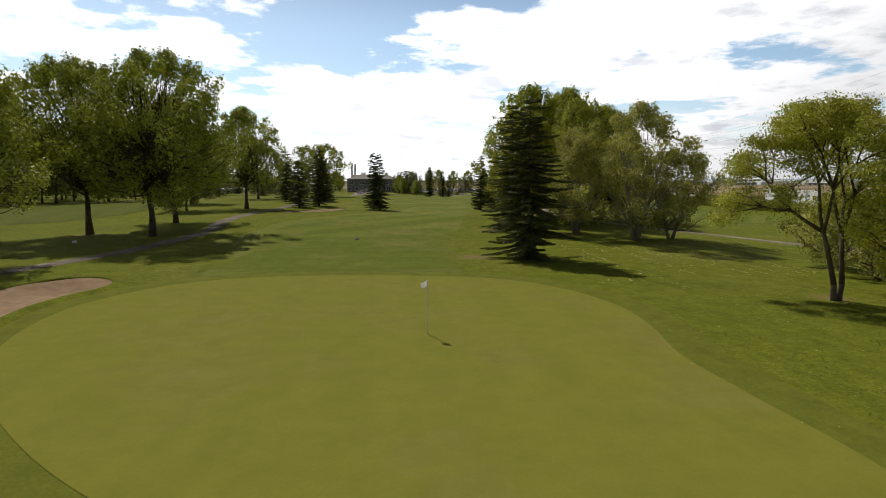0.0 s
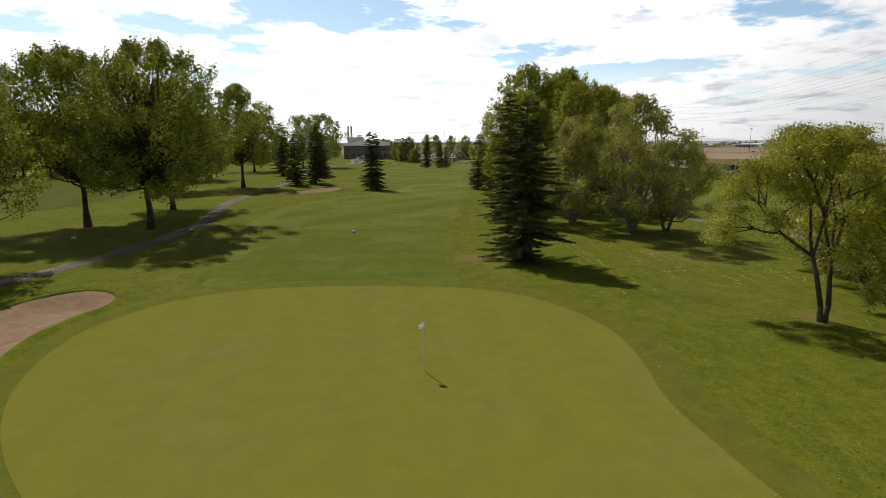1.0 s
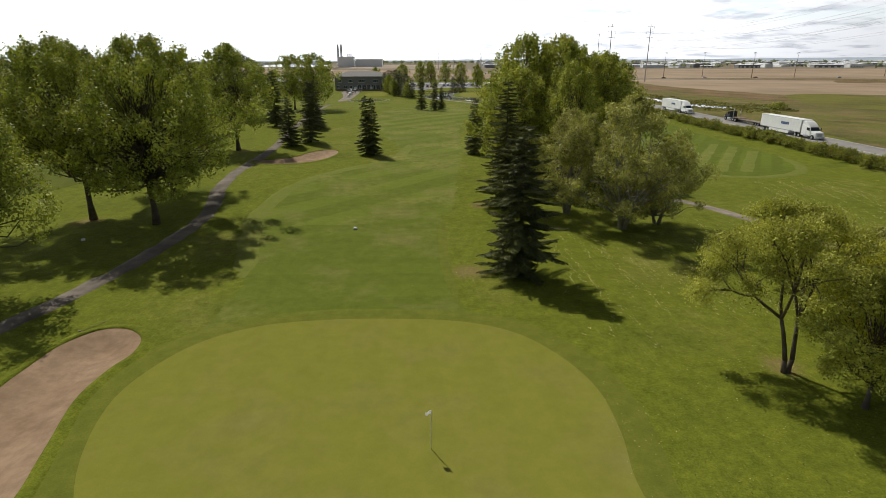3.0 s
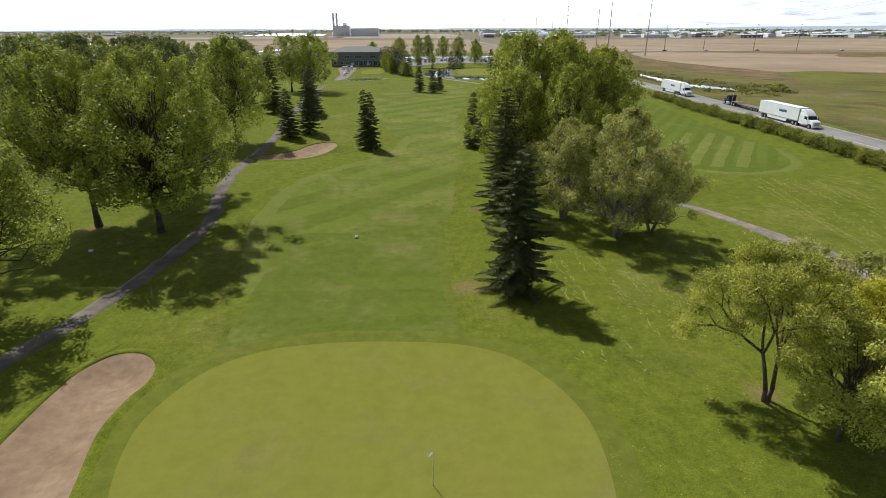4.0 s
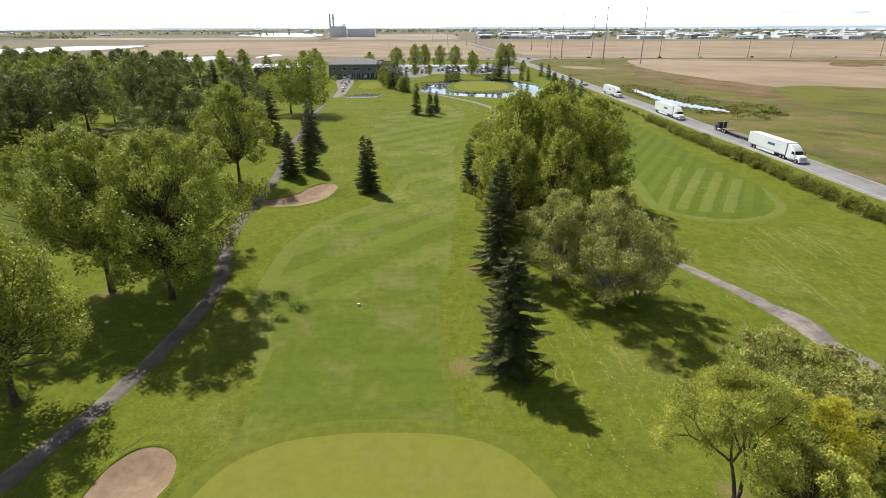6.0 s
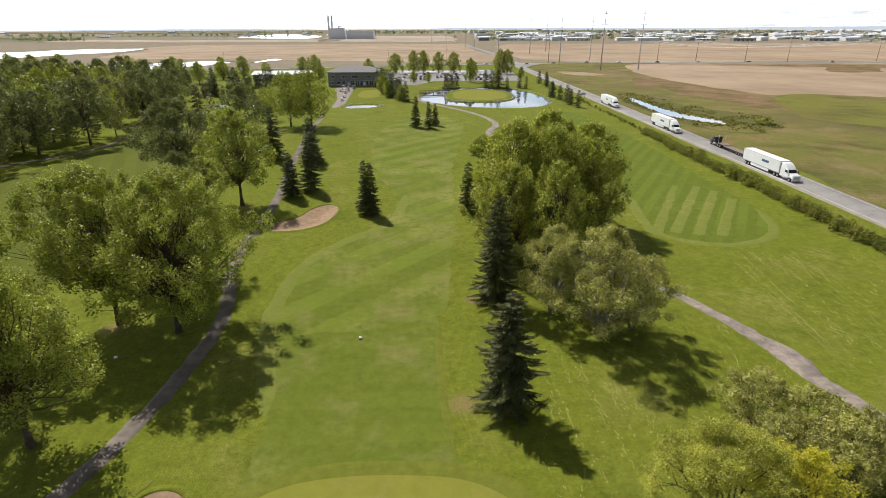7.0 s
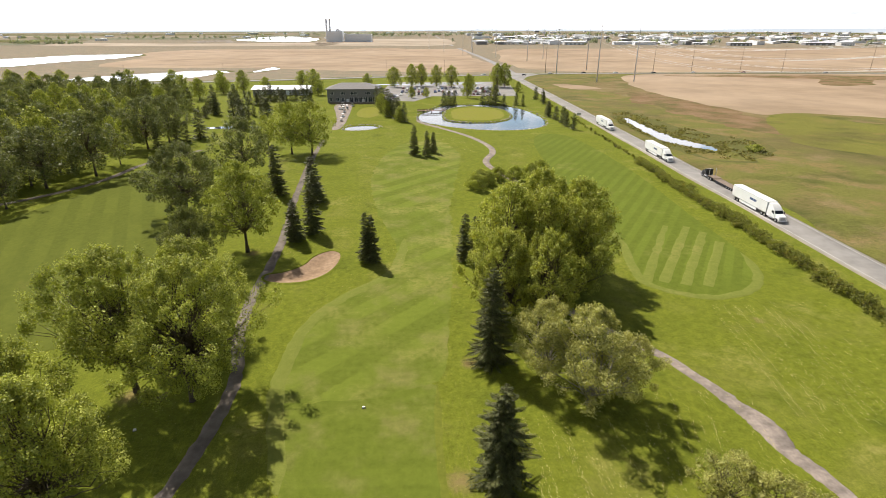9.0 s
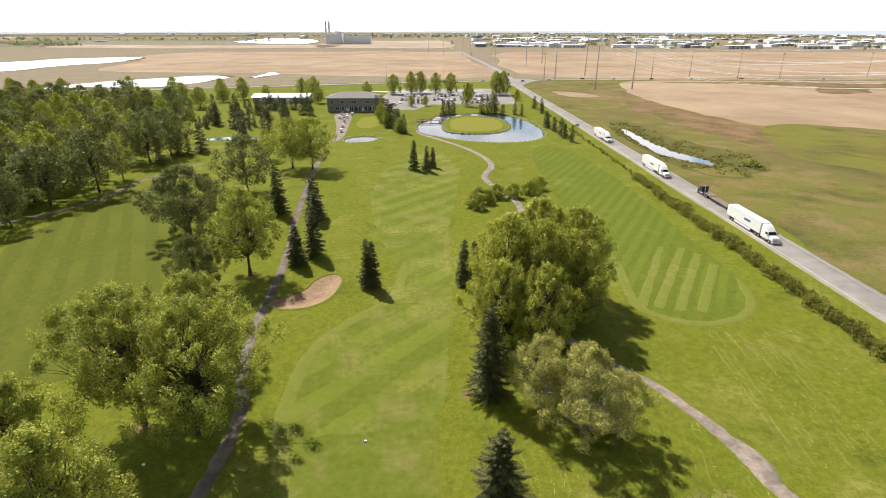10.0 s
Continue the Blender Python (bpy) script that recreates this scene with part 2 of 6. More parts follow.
M_ROAD = sand_like("road_asphalt", (0.235, 0.222, 0.205), (0.29, 0.272, 0.25), 0.15, 20.0, 0.8)
M_GRAVEL = sand_like("gravel_shoulder", (0.25, 0.22, 0.175), (0.32, 0.28, 0.225), 0.6, 20.0)
M_PAINT = plain("road_paint", (0.42, 0.41, 0.38), 0.7, 0.0, 0.25, 1.2)
M_WATER = water_like("pond_water", (0.045, 0.056, 0.06), 0.03)
M_DITCH = water_like("ditch_water", (0.07, 0.075, 0.07), 0.22)
M_LAKE = water_like("lake_water", (0.06, 0.07, 0.07), 0.8)
M_BARK = sand_like("bark", (0.085, 0.068, 0.05), (0.15, 0.12, 0.09), 3.0, 14.0, 0.9, 0.8)
M_BARK_PALE = sand_like("pale_bark", (0.22, 0.20, 0.17), (0.32, 0.29, 0.24), 3.0, 14.0, 0.9, 0.6)
M_COTTON = foliage("cottonwood_leaf", (0.132, 0.158, 0.030), (0.44, 0.455, 0.090), (0.44, 0.40, 0.04), -0.04, 0.22, 0.14)
M_MAIN = foliage("tall_cottonwood_leaf", (0.160, 0.186, 0.034), (0.46, 0.465, 0.092), (0.50, 0.42, 0.04), 0.0, 0.28, 0.14)
# Dark green leaf with blue added to stand for haze over the woods.
M_DARK = foliage("dark_hazed_leaf", (0.078, 0.094, 0.038), (0.215, 0.224, 0.082), None, 0.0, 0.32, 0.22)
M_WILLOW = foliage("silvery_willow_leaf", (0.160, 0.162, 0.052), (0.47, 0.45, 0.150), None, 0.0, 0.28, 0.15)
M_ASH = foliage("ash_leaf", (0.165, 0.178, 0.028), (0.51, 0.50, 0.085), (0.50, 0.38, 0.05), -0.04, 0.22, 0.25)
M_GOLD = foliage("yellowing_leaf", (0.28, 0.275, 0.045), (0.62, 0.56, 0.085), (0.72, 0.54, 0.06), 0.0, 0.6, 0.12)
M_NEEDLE = foliage("spruce_needle", (0.048, 0.056, 0.022), (0.175, 0.182, 0.068), None, 0.0, 0.15, 0.15)
M_HEDGE = foliage("hedge_leaf", (0.115, 0.130, 0.034), (0.27, 0.27, 0.070), (0.34, 0.24, 0.06), 0.03, 0.5, 0.12)
# Grey pale leaf colour carries the haze in front of the far belts.
M_BELT = foliage("hazed_leaf", (0.22, 0.235, 0.20), (0.31, 0.325, 0.28), None, 0.0, 0.4, 0.1)
M_WHITE = plain("white_paint", (0.80, 0.80, 0.78), 0.45, 0.0, 0.05, 0.35)
M_GREY = plain("grey_siding", (0.235, 0.230, 0.228), 0.7)
M_ROOF = plain("grey_roof_shingle", (0.20, 0.188, 0.180), 0.85, 0.0, 0.2, 1.5)
M_METALROOF = plain("white_metal_roof", (0.78, 0.79, 0.80), 0.45, 0.0, 0.06, 0.4)
M_GLASS = plain("dark_window_glass", (0.03, 0.04, 0.05), 0.08, 0.0, 0.2, 0.5, 0.8)
M_POLE = plain("pale_grey_pole", (0.52, 0.51, 0.50), 0.8, 0.0, 0.12, 0.4)
M_STEEL = plain("galvanised_steel", (0.42, 0.43, 0.44), 0.5, 0.4)
M_WOOD = plain("weathered_wood", (0.20, 0.15, 0.11), 0.85, 0.0, 0.3)
M_RUBBER = plain("black_rubber", (0.025, 0.025, 0.027), 0.85)
M_STONE = plain("grey_stone", (0.30, 0.28, 0.25), 0.9, 0.0, 0.35, 1.0)
M_RED = plain("red_paint", (0.22, 0.06, 0.05), 0.4)
M_BLUE = plain("blue_paint", (0.06, 0.10, 0.22), 0.35)
M_SILVER = plain("silver_paint", (0.45, 0.46, 0.48), 0.3, 0.6)
M_BLACK = plain("black_paint", (0.03, 0.03, 0.035), 0.35)
M_WIRE = plain("bright_wire", (0.70, 0.70, 0.70), 0.35, 0.6)
M_CLOTH = foliage("white_flag_cloth", (0.80, 0.80, 0.82), (0.84, 0.84, 0.85), None, 0.0, 0.5, 0.1, (1.0, 1.0, 1.0))
# Hills glow in a pale haze colour; under the sun alone they render dark.
M_HILLS, ht, hout, hplace = material("hazy_hills_glow")
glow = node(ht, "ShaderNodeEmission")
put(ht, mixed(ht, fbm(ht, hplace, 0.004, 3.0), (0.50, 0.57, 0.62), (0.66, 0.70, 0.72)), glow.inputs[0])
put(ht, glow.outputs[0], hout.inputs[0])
M_SOIL = plain("dark_soil", (0.19, 0.155, 0.12), 0.95, 0.0, 0.3, 0.05)


# ---- geometry helpers ----
class Geo:
    """Gathers vertices and faces for one mesh."""

    def __init__(self):
        self.v, self.f = [], []

    def add(self, vs, fs):
        o = len(self.v)
        self.v += [tuple(map(float, p)) for p in vs]
        self.f += [tuple(i + o for i in f) for f in fs]
        return self

    def box(self, x0, y0, z0, x1, y1, z1):
        return self.add([(x, y, z) for z in (z0, z1) for y in (y0, y1) for x in (x0, x1)],
                        [(0, 2, 3, 1), (4, 5, 7, 6), (0, 1, 5, 4), (2, 6, 7, 3), (0, 4, 6, 2), (1, 3, 7, 5)])

    def prism(self, outline, z0, z1):
        n = len(outline)
        vs = [(x, y, z0) for x, y in outline] + [(x, y, z1) for x, y in outline]
        return self.add(vs, [tuple(range(n - 1, -1, -1)), tuple(range(n, 2 * n))] + [(i, (i + 1) % n, n + (i + 1) % n, n + i) for i in range(n)])

    def profile_x(self, outline, x0, x1):
        """A prism along x over an outline of (y, z)."""
        n = len(outline)
        vs = [(x0, y, z) for y, z in outline] + [(x1, y, z) for y, z in outline]
        return self.add(vs, [tuple(range(n)), tuple(range(2 * n - 1, n - 1, -1))] + [(i, n + i, n + (i + 1) % n, (i + 1) % n) for i in range(n)])

    def tube(self, pts, radii, n=6):
        pts = [Vector(p) for p in pts]
        vs, fs = [], []
        for i, p in enumerate(pts):
            d = (pts[min(i + 1, len(pts) - 1)] - pts[max(i - 1, 0)]).normalized()
            a = d.cross(Vector((0.31, 0.95, 0.05)) if abs(d.y) < 0.9 else Vector((1, 0, 0))).normalized()
            b = d.cross(a)
            for k in range(n):
                w = 2 * math.pi * k / n
                vs.append(p + (a * math.cos(w) + b * math.sin(w)) * radii[i])
        for i in range(len(pts) - 1):
            fs += [(i * n + k, i * n + (k + 1) % n, (i + 1) * n + (k + 1) % n, (i + 1) * n + k) for k in range(n)]
        fs += [tuple(range(n - 1, -1, -1)), tuple(range((len(pts) - 1) * n, len(pts) * n))]
        return self.add(vs, fs)

    def blob(self, c, r, rng, rough=0.18, squash=0.7):
        """A lumpy stone of 20 faces."""
        g = (1 + 5 ** 0.5) / 2
        vs = [(-1, g, 0), (1, g, 0), (-1, -g, 0), (1, -g, 0), (0, -1, g), (0, 1, g), (0, -1, -g), (0, 1, -g), (g, 0, -1), (g, 0, 1), (-g, 0, -1), (-g, 0, 1)]
        fs = [(0, 11, 5), (0, 5, 1), (0, 1, 7), (0, 7, 10), (0, 10, 11), (1, 5, 9), (5, 11, 4), (11, 10, 2), (10, 7, 6), (7, 1, 8), (3, 9, 4), (3, 4, 2), (3, 2, 6), (3, 6, 8), (3, 8, 9), (4, 9, 5), (2, 4, 11), (6, 2, 10), (8, 6, 7), (9, 8, 1)]
        k = r / 1.9
        return self.add([(c[0] + x * k * (1 + rough * rng.normal()), c[1] + y * k * (1 + rough * rng.normal()), c[2] + z * k * squash * (1 + rough * rng.normal())) for x, y, z in vs], fs)

    def disc(self, c, r, axis, width, n=14):
        """A wheel-like cylinder with its axis along x (0) or y (1)."""
        a = Vector(c)
        d = Vector((1, 0, 0)) if axis == 0 else Vector((0, 1, 0))
        return self.tube([a - d * width / 2, a - d * width * 0.42, a + d * width * 0.42, a + d * width / 2], [r * 0.9, r, r, r * 0.9], n)

    def mesh(self, name, mat, smooth=False, bevel=0.0):
        me = bpy.data.meshes.new(name)
        me.from_pydata(self.v, [], self.f)
        if bevel:
            bm = bmesh.new()
            bm.from_mesh(me)
            bmesh.ops.recalc_face_normals(bm, faces=bm.faces)
            bmesh.ops.bevel(bm, geom=bm.edges[:], offset=bevel, segments=2, affect="EDGES", profile=0.5)
            bm.to_mesh(me)
            bm.free()
        me.materials.append(mat)
        if smooth:
            me.polygons.foreach_set("use_smooth", [True] * len(me.polygons))
        me.update()
        return me


def quad_mesh(name, corners, mat):
    """One mesh of loose four-cornered leaves; corners has the shape (n, 4, 3)."""
    n = len(corners)
    me = bpy.data.meshes.new(name)
    me.vertices.add(4 * n)
    me.vertices.foreach_set("co", np.ascontiguousarray(corners, dtype=np.float32).ravel())
    me.loops.add(4 * n)
    me.loops.foreach_set("vertex_index", np.arange(4 * n, dtype=np.int32))
    me.polygons.add(n)
    me.polygons.foreach_set("loop_start", np.arange(0, 4 * n, 4, dtype=np.int32))
    me.materials.append(mat)
    me.update(calc_edges=True)
    me.validate()
    return me


def part(name, geo, mat, parent, label="", smooth=False, bevel=0.0):
    ob = new(name, geo.mesh(name, mat, smooth, bevel) if isinstance(geo, Geo) else geo)
    ob.parent = parent
    if label:
        ob["label"] = label
    return ob


def structure(name, me, label, category):
    return tagged(new(name, me), label, category, kind="structure")


def rounded(points, per=6):
    """A closed smooth outline through the points."""
    p = np.array(points, float)
    n, out = len(p), []
    for i in range(n):
        a, b, c, d = p[i - 1], p[i], p[(i + 1) % n], p[(i + 2) % n]
        for k in range(per):
            s = k / per
            out.append(0.5 * (2 * b + (c - a) * s + (2 * a - 5 * b + 4 * c - d) * s * s + (3 * b - a - 3 * c + d) * s ** 3))
    return np.array(out)


def ragged(outline, amount, scale, seed=0.0):
    """Breaks up a smooth outline: closer points, pushed in and out by noise."""
    p = np.asarray(outline, float)
    q = np.roll(p, -1, axis=0)
    many = np.concatenate([a + (b - a) * np.linspace(0, 1, max(1, int(np.linalg.norm(b - a) / (scale * 0.35))), endpoint=False)[:, None] for a, b in zip(p, q)])
    push = np.array([[noise.noise((x / scale, y / scale, seed)) + 0.5 * noise.noise((x / scale * 2.7, y / scale * 2.7, seed + 5)), noise.noise((x / scale, y / scale, seed + 9)) + 0.5 * noise.noise((x / scale * 2.7, y / scale * 2.7, seed + 14))] for x, y in many])
    return many + amount * push


def flowing(points, per=6):
    """An open smooth line through the points."""
    p = np.array(points, float)
    n, out = len(p), []
    for i in range(n - 1):
        a, b, c, d = p[max(i - 1, 0)], p[i], p[i + 1], p[min(i + 2, n - 1)]
        for k in range(per):
            s = k / per
            out.append(0.5 * (2 * b + (c - a) * s + (2 * a - 5 * b + 4 * c - d) * s * s + (3 * b - a - 3 * c + d) * s ** 3))
    return np.array(out + [p[-1]])


def depth_inside(poly, x, y):
    """Distance to the outline, positive inside."""
    poly = np.asarray(poly)
    q = np.roll(poly, -1, axis=0)
    x, y = np.asarray(x, float), np.asarray(y, float)
    best, odd = np.full(x.shape, 1e9), np.zeros(x.shape, bool)
    for (ax, ay), (bx, by) in zip(poly, q):
        dx, dy = bx - ax, by - ay
        s = np.clip(((x - ax) * dx + (y - ay) * dy) / max(dx * dx + dy * dy, 1e-9), 0, 1)
        best = np.minimum(best, np.hypot(x - ax - s * dx, y - ay - s * dy))
        cross = ((ay > y) != (by > y)) & (x < (bx - ax) * (y - ay) / (by - ay if by != ay else 1e-9) + ax)
        odd ^= cross
    return np.where(odd, best, -best)


def step(x, a, b):
    s = np.clip((np.asarray(x, float) - a) / (b - a), 0, 1)
    return s * s * (3 - 2 * s)


# ---- the lie of the land ----
GREEN = rounded([(-5.2, 8.6), (-9.5, 11.4), (-13.6, 15.2), (-16.3, 19.2), (-17.7, 23.6), (-17.6, 27.0), (-15.9, 30.8), (-12.6, 33.2), (-8.0, 34.1), (-3.0, 34.15),
                 (1.6, 33.6), (5.0, 31.9), (7.3, 28.9), (8.6, 25.4), (8.7, 21.6), (8.3, 18.2), (8.7, 14.4), (9.2, 11.0), (9.0, 7.5), (5.0, 5.5), (0, 6.2)])
BUNKER_NEAR = rounded([(-24.7, 23.0), (-24.85, 27.0), (-24.7, 30.3), (-23.6, 32.6), (-21.6, 33.0), (-19.9, 31.8), (-19.3, 29.7), (-19.75, 27.6), (-19.8, 24.6), (-18.7, 20.5), (-18.0, 17.0), (-20.0, 15.0), (-23.5, 17.5)])
BUNKER_FAR = rounded([(-19.0, 104.2), (-21.5, 105.8), (-24.2, 103.0), (-25.6, 98.6), (-28.5, 95.6), (-31.6, 94.3), (-31.4, 92.0), (-28.5, 90.7), (-24.0, 91.1), (-20.6, 94.0), (-18.9, 99.0)])
POND = rounded([(-5.5, 300), (-3.5, 285), (4.5, 274), (20, 261), (38, 256.5), (52, 260.5), (61, 273), (64, 292), (62, 315), (56, 338), (44, 350), (24, 353), (8, 345), (2, 328), (-4, 314)])
ISLAND = rounded([(10, 306), (10.5, 291), (18, 282.5), (33, 282), (44, 292), (47.5, 311), (44.5, 331), (30, 342), (17, 337), (11, 322)])
POND_SMALL = rounded([(-39.5, 272), (-32, 275.5), (-24.5, 273), (-23.6, 265.5), (-30, 258.5), (-38.5, 258.5), (-41.5, 265)])
DITCH = ragged(rounded([(105, 287), (109, 285), (107.5, 266), (108.5, 247), (109.5, 237), (112, 225), (117, 212), (114, 205), (109, 212), (104.5, 219), (101.5, 228), (101, 241), (102, 257)]), 1.6, 6.0, 1.0)


def rising(y):
    """Lifts the far plain so its edge meets the horizon in the camera's view."""
    return 0.0078 * np.maximum(0.0, np.asarray(y, float) - 1500)


def relief(x, y):
    x, y = np.asarray(x, float), np.asarray(y, float)
    swell = 1.0 * step(y, 42, 92) * (1 - step(y, 190, 262)) * step(x, -100, -60) * (1 - step(x, 5, 38))
    swell -= 0.75 * step(x, 20, 40) * (1 - step(x, 70, 83)) * step(y, 12, 40) * (1 - step(y, 130, 230))
    return rising(y) + swell + 0.10 * np.sin(x * 0.11 + 1.3) * np.sin(y * 0.083) * step(y, 36, 60) * (1 - step(np.hypot(x, y - 120), 110, 170))


def hollow(x, y):
    """How far bunkers and ponds are sunk."""
    x, y = np.asarray(x, float), np.asarray(y, float)
    out = np.zeros(np.broadcast(x, y).shape)
    for poly, deep, wide in ((BUNKER_NEAR, 0.45, 2.2), (BUNKER_FAR, 0.45, 2.5), (POND_SMALL, 0.9, 3.0)):
        near = (x > poly[:, 0].min() - 4) & (x < poly[:, 0].max() + 4) & (y > poly[:, 1].min() - 4) & (y < poly[:, 1].max() + 4)
        if near.any():
            out[near] = np.maximum(out[near], deep * step(depth_inside(poly, x[near], y[near]), -0.1, wide))
    near = (x > -12) & (x < 70) & (y > 245) & (y < 362)
    if near.any():
        d = np.minimum(depth_inside(POND, x[near], y[near]), -depth_inside(ISLAND, x[near], y[near]))
        out[near] = np.maximum(out[near], 1.1 * step(d, -0.5, 3.0))
    return out


def under(x, y):
    """The ground sheet: clear below the bunkers' sand, the meadow and, far out, the prairie."""
    x, y = np.asarray(x, float), np.asarray(y, float)
    z = land(x, y) - 4.0 * step(y, 800, 1200) - 0.3 * step(x, 96, 101) * (1 - step(y, 490, 515))
    for poly in (BUNKER_NEAR, BUNKER_FAR):
        near = (x > poly[:, 0].min() - 1) & (x < poly[:, 0].max() + 1) & (y > poly[:, 1].min() - 1) & (y < poly[:, 1].max() + 1)
        z[near] -= 0.3 * step(depth_inside(poly, x[near], y[near]), 0.5, 1.3)
    return z


def land(x, y):
    return relief(x, y) - hollow(x, y)


def ground_at(x, y):
    return float(land(np.array([x]), np.array([y]))[0])


def grid_mesh(name, xs, ys, zfun, mat):
    gx, gy = np.meshgrid(xs, ys)
    z = zfun(gx.ravel(), gy.ravel())
    nx, ny = len(xs), len(ys)
    v = np.column_stack([gx.ravel(), gy.ravel(), z])
    i = (np.arange(ny - 1)[:, None] * nx + np.arange(nx - 1)[None, :]).ravel()
    f = np.column_stack([i, i + 1, i + nx + 1, i + nx])
    me = bpy.data.meshes.new(name)
    me.from_pydata(v.tolist(), [], f.tolist())
    me.materials.append(mat)
    me.polygons.foreach_set("use_smooth", [True] * len(me.polygons))
    me.update()
    return me


def sheet_mesh(name, outline, spacing, zfun, mat):
    """A sheet inside an outline that follows the land."""
    from mathutils.geometry import delaunay_2d_cdt
    outline = np.asarray(outline)
    (x0, y0), (x1, y1) = outline.min(axis=0), outline.max(axis=0)
    gx, gy = np.meshgrid(np.arange(x0, x1, spacing), np.arange(y0, y1, spacing))
    gx, gy = gx.ravel(), gy.ravel()
    keep = depth_inside(outline, gx, gy) > spacing * 0.35
    pts = [Vector(p) for p in outline] + [Vector(p) for p in zip(gx[keep], gy[keep])]
    n = len(outline)
    vs, _, fs, *_ = delaunay_2d_cdt(pts, [(i, (i + 1) % n) for i in range(n)], [list(range(n))], 1, 1e-5)
    xy = np.array([tuple(p) for p in vs])
    z = zfun(xy[:, 0], xy[:, 1])
    me = bpy.data.meshes.new(name)
    me.from_pydata(np.column_stack([xy, z]).tolist(), [], [tuple(f) for f in fs])
    bm = bmesh.new()
    bm.from_mesh(me)
    for f in bm.faces:
        f.smooth = True
        if f.normal.z < 0:
            f.normal_flip()
    bm.to_mesh(me)
    bm.free()
    me.materials.append(mat)
    me.update()
    return me


def ribbon_mesh(name, line, width, lift, mat, wobble=0.0, seed=1, sink=0.06, fade=False):
    """A path or road of some thickness along a line; width may be one number or one for each point."""
    line = np.asarray(line, float)
    rng = np.random.default_rng(seed)
    d = np.gradient(line, axis=0)
    d /= np.linalg.norm(d, axis=1)[:, None]
    side = np.column_stack([-d[:, 1], d[:, 0]])
    half = np.broadcast_to(np.asarray(width, float) / 2, (len(line),))
    if fade:
        half = half * np.interp(np.arange(len(line)), (0, 4, len(line) - 5, len(line) - 1), (0.08, 1, 1, 0.08))
    jl, jr = (half + wobble * rng.normal(size=len(line)) for _ in range(2))
    cols = []
    for s, drop in ((jl + 0.12, -sink), (jl, lift * 0.8), (half * 0.4, lift), (-half * 0.4, lift), (-jr, lift * 0.8), (-jr - 0.12, -sink)):
        p = line + side * np.asarray(s)[:, None]
        cols.append(np.column_stack([p, land(p[:, 0], p[:, 1]) + drop]))
    v = np.stack(cols, axis=1)
    n, c = v.shape[:2]
    f = [(i * c + k, i * c + k + 1, (i + 1) * c + k + 1, (i + 1) * c + k) for i in range(n - 1) for k in range(c - 1)]
    me = bpy.data.meshes.new(name)
    me.from_pydata(v.reshape(-1, 3).tolist(), [], f)
    me.materials.append(mat)
    me.polygons.foreach_set("use_smooth", [True] * len(me.polygons))
    me.update()
    return me


def spaced(*runs):
    out = []
    for a, b, s in runs:
        out += list(np.arange(a, b, s))
    return np.array(out + [runs[-1][1]])


xs = spaced((-4700, -700, 400), (-700, -150, 50), (-150, -45, 5), (-45, 2, 1.0), (2, 70, 2.0), (70, 130, 3.0), (130, 700, 57), (700, 4700, 400))
ys = spaced((-2000, -100, 475), (-100, 0, 20), (0, 110, 1.0), (110, 246, 4), (246, 360, 2), (360, 700, 34), (700, 4700, 250))
structure("ground", grid_mesh("ground", xs, ys, under, M_ROUGH), "mown green rough grass across flat parkland", "ground")


def lay(name, outline, spacing, lift, mat, label, category, zfun=None):
    return structure(name, sheet_mesh(name, outline, spacing, zfun or (lambda x, y: relief(x, y) + lift), mat), label, category)


structure("green_collar", ribbon_mesh("green_collar", np.vstack([GREEN, GREEN[:2]]), 3.2, 0.024, M_COLLAR, 0.06, 41, 0.0), "collar of slightly longer grass round the green", "grass")
lay("putting_green", GREEN, 1.0, 0.036, M_GREEN, "smooth pale green closely mown putting green", "green")
APRON = ragged(rounded([(-15.9, 32.0), (-16.1, 37), (-16.5, 42), (-18.0, 48), (-19.6, 54), (-20.6, 58), (-12, 61.5), (-4, 61), (0.3, 59.5), (0.4, 52), (0.5, 44), (0.9, 38), (2.8, 33.0), (-3, 30.0), (-10, 30.5)], 4), 0.35, 2.5, 12.0)
lay("apron", APRON, 2.0, 0.012, M_APRON, "short green grass apron before the green", "grass")
FAIRWAY = ragged(rounded([(-20.6, 57), (-21.0, 63), (-20.3, 74), (-17.0, 84), (-12.5, 90), (-7, 97), (-8, 110), (-14, 135), (-18, 165), (-16, 200), (-8, 225), (4, 228), (12, 205), (10, 175), (6, 140), (5, 110), (3.6, 88), (2.4, 70), (1.0, 61), (-8, 57.5)], 4), 0.7, 3.2, 11.0)
lay("fairway", FAIRWAY, 3.0, 0.018, M_FAIR, "green fairway mown in diagonal light and dark bands", "grass")
FAIRWAY_RIGHT = rounded([(41.5, 92), (45.5, 87.5), (52, 85), (60, 88), (66, 96), (68.5, 106), (69, 130), (70, 170), (68, 210), (63, 240), (52, 245), (45, 225), (43, 190), (42, 150), (44, 118), (43.5, 104)], 4)
lay("neighbour_fairway", FAIRWAY_RIGHT, 6.0, 0.03, M_FAIR_R, "neighbouring fairway mown in broad light and dark bands", "grass")
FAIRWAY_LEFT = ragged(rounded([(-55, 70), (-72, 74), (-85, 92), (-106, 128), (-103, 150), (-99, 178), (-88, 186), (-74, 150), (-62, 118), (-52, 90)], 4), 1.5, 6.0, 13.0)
lay("left_fairway", FAIRWAY_LEFT, 6.0, 0.03, M_FAIR_L, "mown fairway below tall cottonwoods, shade in its colour", "grass")

